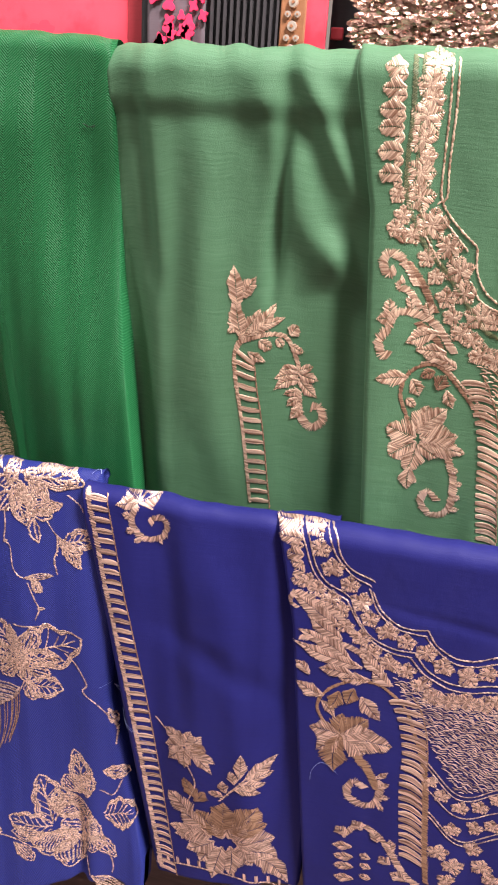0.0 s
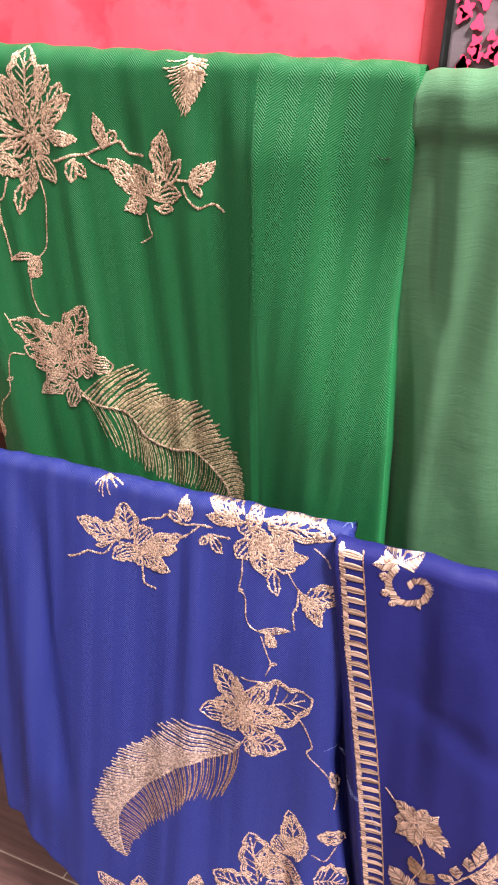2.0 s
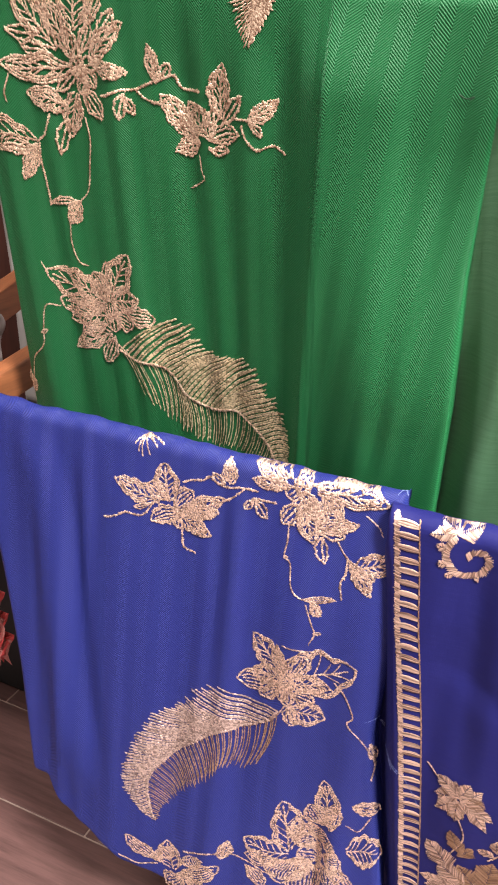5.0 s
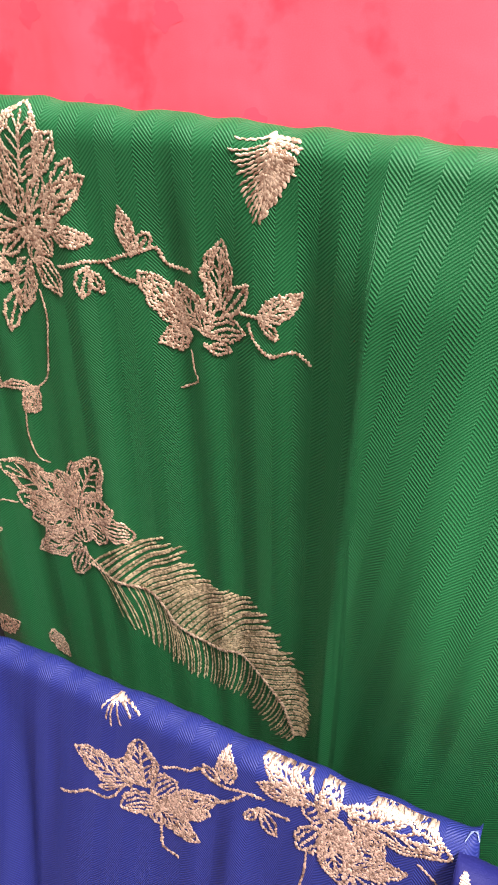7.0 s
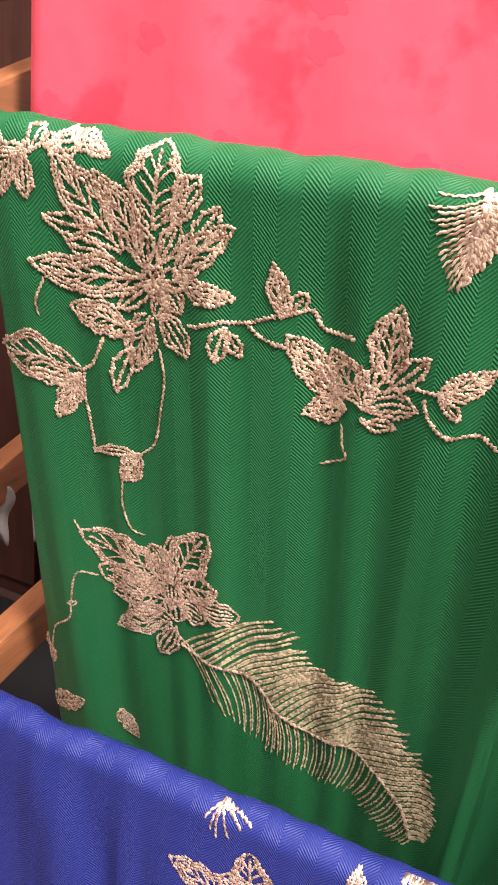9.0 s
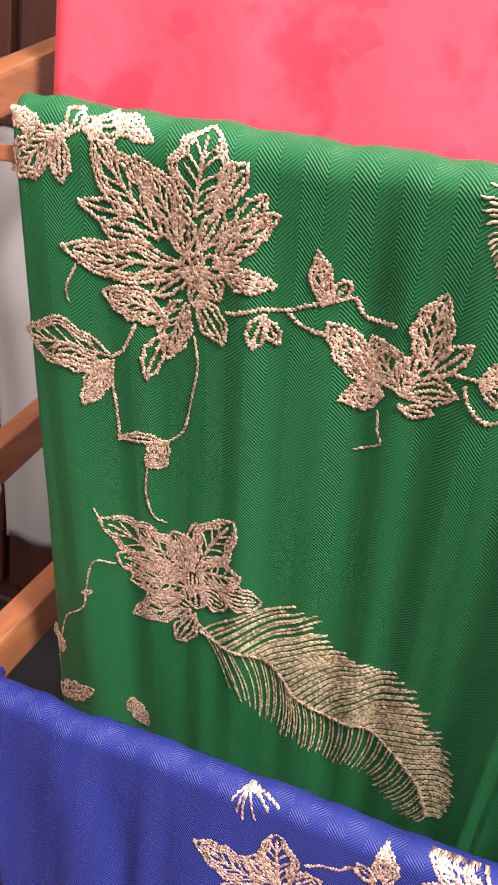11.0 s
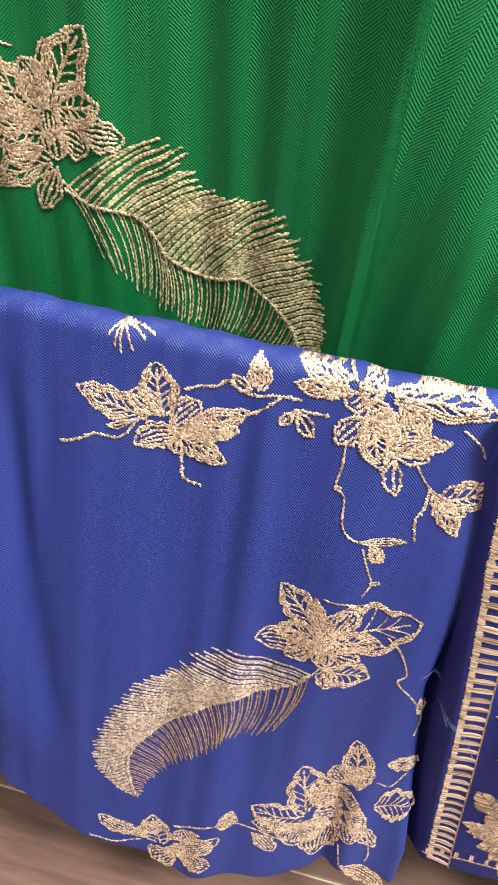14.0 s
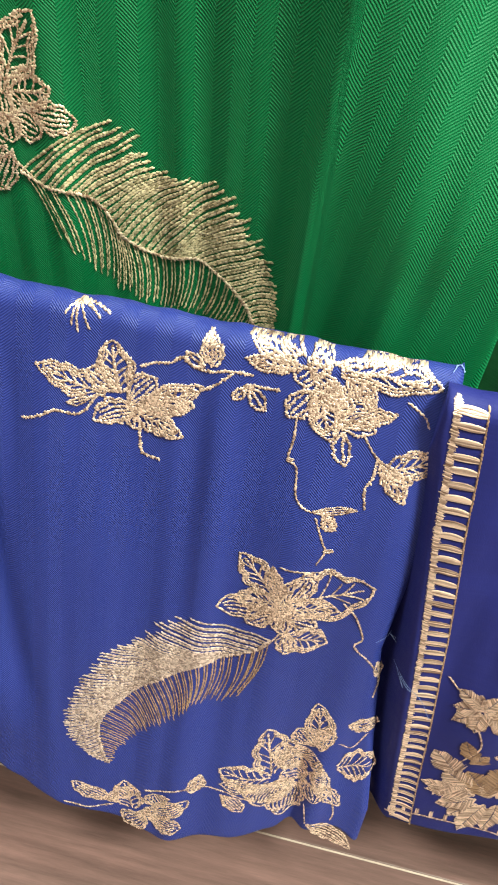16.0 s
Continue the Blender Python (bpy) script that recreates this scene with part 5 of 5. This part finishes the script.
motif("neckline_cord", BK, SILVER_PINK, blue_kurta, stems=[(-70.5, 631, -65.6, 620.6, -58, 595.8, -47.6, 581.5, -33.1, 573.8, -26.1, 568.7), (-26, 567.2, -20.8, 553.6, -8.4, 537.3, 8.8, 528.1, 29.8, 529), (31, 526.9, 43.1, 512, 57.8, 505, 75.8, 504.8, 99, 511.6), (-74.5, 631, -68.6, 615.2, -59.8, 589.9, -47.1, 576, -28.6, 566.2), (-28.3, 564.2, -18.2, 546.7, -4.4, 530.6, 9.4, 523.5, 26.9, 523.5), (28.1, 521.5, 41.4, 507.4, 58.7, 499.2, 76.9, 498.5, 100.2, 505.4)])
motif("neckline_flowers", BK, GOLD_ON_BLUE, blue_kurta, stems=[(-63.5, 631, -61.8, 631)], blooms=[(-61, 628.6, 9.3), (-55.7, 612.4, 9.6), (-44.3, 596.1, 10.3), (-29.4, 582.5, 9.1), (-18.8, 568.1, 10.1), (-9.8, 553.7, 9.1), (5.1, 543.5, 10.3), (21.3, 537.9, 9.1), (38.5, 531.1, 10.1), (53.6, 520.1, 10.1), (74.2, 514.5, 11.1), (88.9, 521.6, 8.7)])
motif("neckline_flowers", BK, GOLD_ON_BLUE, blue_kurta, stems=[(-66.2, 583.2, -63.7, 580.8)], blooms=[(-63.5, 578.1, 9.3), (-55.2, 573, 9.3), (-43.4, 566, 9.3), (-33.2, 557.4, 8.2), (-28.8, 541.2, 8.3), (-14.9, 532.9, 9.3), (-6, 520.1, 10.5), (10.8, 511.9, 10.5), (25.2, 508.7, 9.2), (38.7, 497.6, 9.8), (50.1, 485.7, 10.4), (63.5, 485.8, 10.3), (76.6, 489.2, 10.2), (90.2, 488.9, 10), (99.6, 496.1, 8.8)])
motif("embroidered_border", BK, GOLD_ON_BLUE, blue_kurta, filled=[(-73.7, 630.1, -94.3, 631, 14.9), (-71.9, 627.5, -81.7, 627.3, 9.3), (-70.2, 618.5, -89.2, 619.7, 14.7), (-69.6, 611.4, -79.5, 610.8, 9.6), (-69, 602.9, -82.3, 605.1, 15), (-68.5, 595.4, -78.4, 594.8, 9.7), (-67.8, 586.7, -74.9, 589.9, 15.2), (-67.2, 579.1, -77.3, 578.5, 9.8)])
motif("embroidered_scroll", BK, GOLD_ON_BLUE, blue_kurta, filled=[(-34.3, 539.7, -75, 564.9, 16.9), (-30.8, 527.7, -59.4, 545, 14.7), (-20.7, 507.5, -67.8, 529.7, 14.7), (-11.6, 502.4, -70.7, 517.1, 14.6), (-17.7, 492.8, -47, 493.8, 14.8), (-3.1, 490.3, -29.1, 485.3, 12.4), (-40.9, 463.8, -65.1, 473.5, 14.4), (-55.1, 484.2, -67.3, 496.4, 10.6), (13.7, 488.8, -1.8, 499.9, 14.6), (7.7, 499.4, -13, 515.4, 11.2)], cords=[(5.7, 13.7, 488.8, -10.6, 514.8, -37.6, 524, -66.2, 521.1), (7, -14.2, 527.1, -40.4, 554.3, -73.3, 567.4), (4.2, -73.3, 567.4, -76.3, 556.7, -69.3, 551.1)])
motif("embroidered_arch", BK, GOLD_BROWN, blue_kurta, filled=[(-23, 422.7, -22.4, 447.2, 18.3), (-20.6, 423.5, 0.4, 446.3, 24.3), (-23.7, 419.1, -23.9, 376.7, 23.3), (-27.7, 471.1, -34.1, 449.5, 13), (-15.2, 477.8, -19.7, 459.8, 12.6)], cords=[(2.9, 49.4, 417.8, 32, 464.5, 14.5, 482.2, -5.3, 488.5, -23.9, 482.4, -39.7, 466.7, -44.6, 448.3, -32.4, 425.2), (5.7, 48.1, 437.6, 58.9, 378.8, 68.1, 307.2, 76.1, 258.2), (8.3, -22.9, 421.4, 4.7, 389.4, 17.8, 365.1)])
motif("embroidered_flower", BK, GOLD_ON_BLUE, blue_kurta, filled=[(-23, 422.7, -49.8, 425.2, 20.7), (-22.7, 419.4, -41.5, 399.3, 22), (-20.6, 423.5, 24.4, 422.5, 29.1), (-17.5, 417.6, 1.5, 404.6, 23.1), (-17.2, 424.6, 5.7, 434.6, 18.1), (-8.1, 470.1, 10, 447.9, 14.9), (-41.3, 457.1, -28.8, 441.2, 8.4), (14.5, 379.9, 24.4, 390.6, 6.1), (18.3, 369, 27.5, 377.4, 6.2), (20.7, 357.4, 29.6, 360.7, 6.2), (19.6, 349.5, 25.8, 341.4, 6.3)], cords=[(7.3, 20.5, 377, 18.4, 350.6, 5.9, 341.5, -8.9, 352.3, -4.9, 369.1, 6.5, 364.1)])
ladder(BK, blue_kurta, GOLD_ON_BLUE, GOLD_BROWN, (12.9, 476, 23.9, 456.9, 33.1, 419.9, 36.3, 371.7, 47.6, 283.8), 21.2, 9.3, 0, 0.55, 0.7)
motif("embroidered_arch", BK, GOLD_ON_BLUE, blue_kurta, filled=[(2.5, 282.6, -16, 280.4, 11.9), (5, 268.8, -13.6, 266.6, 12), (6.5, 254.5, -12.3, 252.1, 12.1), (8.2, 238.2, -10.9, 237.4, 12.3), (21.4, 273.6, 10.8, 275.9, 9.3), (23, 259.4, 12.3, 261.7, 9.4), (24.7, 245, 13.9, 247.3, 9.5), (-4.5, 297.6, -15.1, 306.4, 13.2), (9.4, 309, 0.2, 319.7, 11.6), (25.5, 299.4, 20.5, 314.8, 10.4), (38.5, 288.6, 36.3, 306.8, 10.3), (40.4, 273.1, 29.8, 281.1, 13), (58.9, 255, 41.9, 261.2, 14.2)], cords=[(6.7, -7.6, 296.5, 8.8, 315, 31.8, 300.3, 53.2, 265.3, 70.1, 251.3)])
net(BK, blue_kurta, SILVER_PINK, (17.3, 497.3, 107.9, 487.3, 123.1, 403.8, 87.2, 383.6))
motif("embroidered_chevron", BK, SILVER_PINK, blue_kurta, stems=[(54.4, 413.8, 88.9, 382.1, 118.8, 402.4), (55.1, 408.5, 88.7, 377, 119.6, 397.9), (60.6, 380.8, 91.6, 355.7, 123.5, 375.9), (65.5, 353.4, 96.3, 326.7, 128, 351.2), (66.4, 347.8, 96.6, 321.5, 129, 345.7)])
motif("neckline_flowers", BK, GOLD_ON_BLUE, blue_kurta, stems=[(69, 383.8, 71.8, 382)], blooms=[(73.5, 377, 8.1), (91.1, 367.9, 8.6), (106.9, 375.2, 8.5), (118.8, 389.2, 7.2), (88.3, 338.8, 8.9), (106.6, 348.8, 8.7), (120.7, 357, 8.1), (80.8, 304.9, 11.2), (96.7, 291.9, 11.7), (109.5, 322.2, 9.5), (120.6, 301.3, 11.1), (94.1, 269, 10.7), (131.7, 289.2, 9.7), (61.7, 390.4, 7.4)])
loose_thread(BS, blue_shawl, PALE_BLUE_THREAD, (-239.6, 404, -244.7, 408.3, -231.7, 391.5, -229.1, 398), 0.00035)
loose_thread(BS, blue_shawl, PALE_BLUE_THREAD, (-255.8, 409.3, -249.7, 412.6, -245.1, 413.5), 0.00035)
loose_thread(BT, blue_trouser, PALE_BLUE_THREAD, (-234.8, 381, -224.8, 375.8, -209.7, 358.8, -196.8, 334.5), 0.00035)
loose_thread(BT, blue_trouser, PALE_BLUE_THREAD, (-232.4, 379.9, -224.7, 367.8, -228.5, 376.4, -219.5, 368.1), 0.00035)
loose_thread(GS, green_shawl, DARK_GREEN_THREAD, (-265.4, 911.8, -260.4, 909.5, -255.4, 911.3, -258.3, 908.9), 0.0009)
loose_thread(BK, blue_kurta, PALE_BLUE_THREAD, (-44.1, 360.2, -43.5, 372.2, -37, 383, -29.7, 383.3, -19.5, 374.6), 0.00035)
loose_thread(BS, blue_shawl, PALE_BLUE_THREAD, (-260.5, 631.5, -258.6, 633, -255.5, 633, -254.3, 631.4), 0.00035)


# ---- floor planks, one by one ----
def plank_mesh(length):
    bm = bmesh.new()
    box(bm, (0.0012, 0.0012, -0.0075), (length - 0.0012, 0.1488, 0.0), 0.0012)
    me = bpy.data.meshes.new("plank")
    bm.to_mesh(me)
    bm.free()
    me.materials.append(FLOOR_WOOD)
    return me


PLANK = plank_mesh(0.9)
for row in range(16):
    y0 = 0.62 - 5 * 0.15 + row * 0.15
    off = (0.0, 0.45, 0.2, 0.65)[row % 4]
    for k in range(8):
        x0 = -3.75 + off + k * 0.9 + (0.09 if row == 4 else 0)
        x1, y1 = min(x0 + 0.9, 3.0), min(y0 + 0.15, 2.2)
        x0 = max(x0, -3.2)
        if x1 - x0 < 0.02 or y1 - y0 < 0.02:
            continue
        ob = under(new("plank", PLANK), floor)
        ob.location, ob.scale = (x0, y0, 0), ((x1 - x0) / 0.9, (y1 - y0) / 0.15, 1)
slab("floor_rest", (-3.2, -3.0, -0.004), (3.0, -0.131, 0.0), FLOOR_WOOD, "dark wood-look floor beyond the single planks")
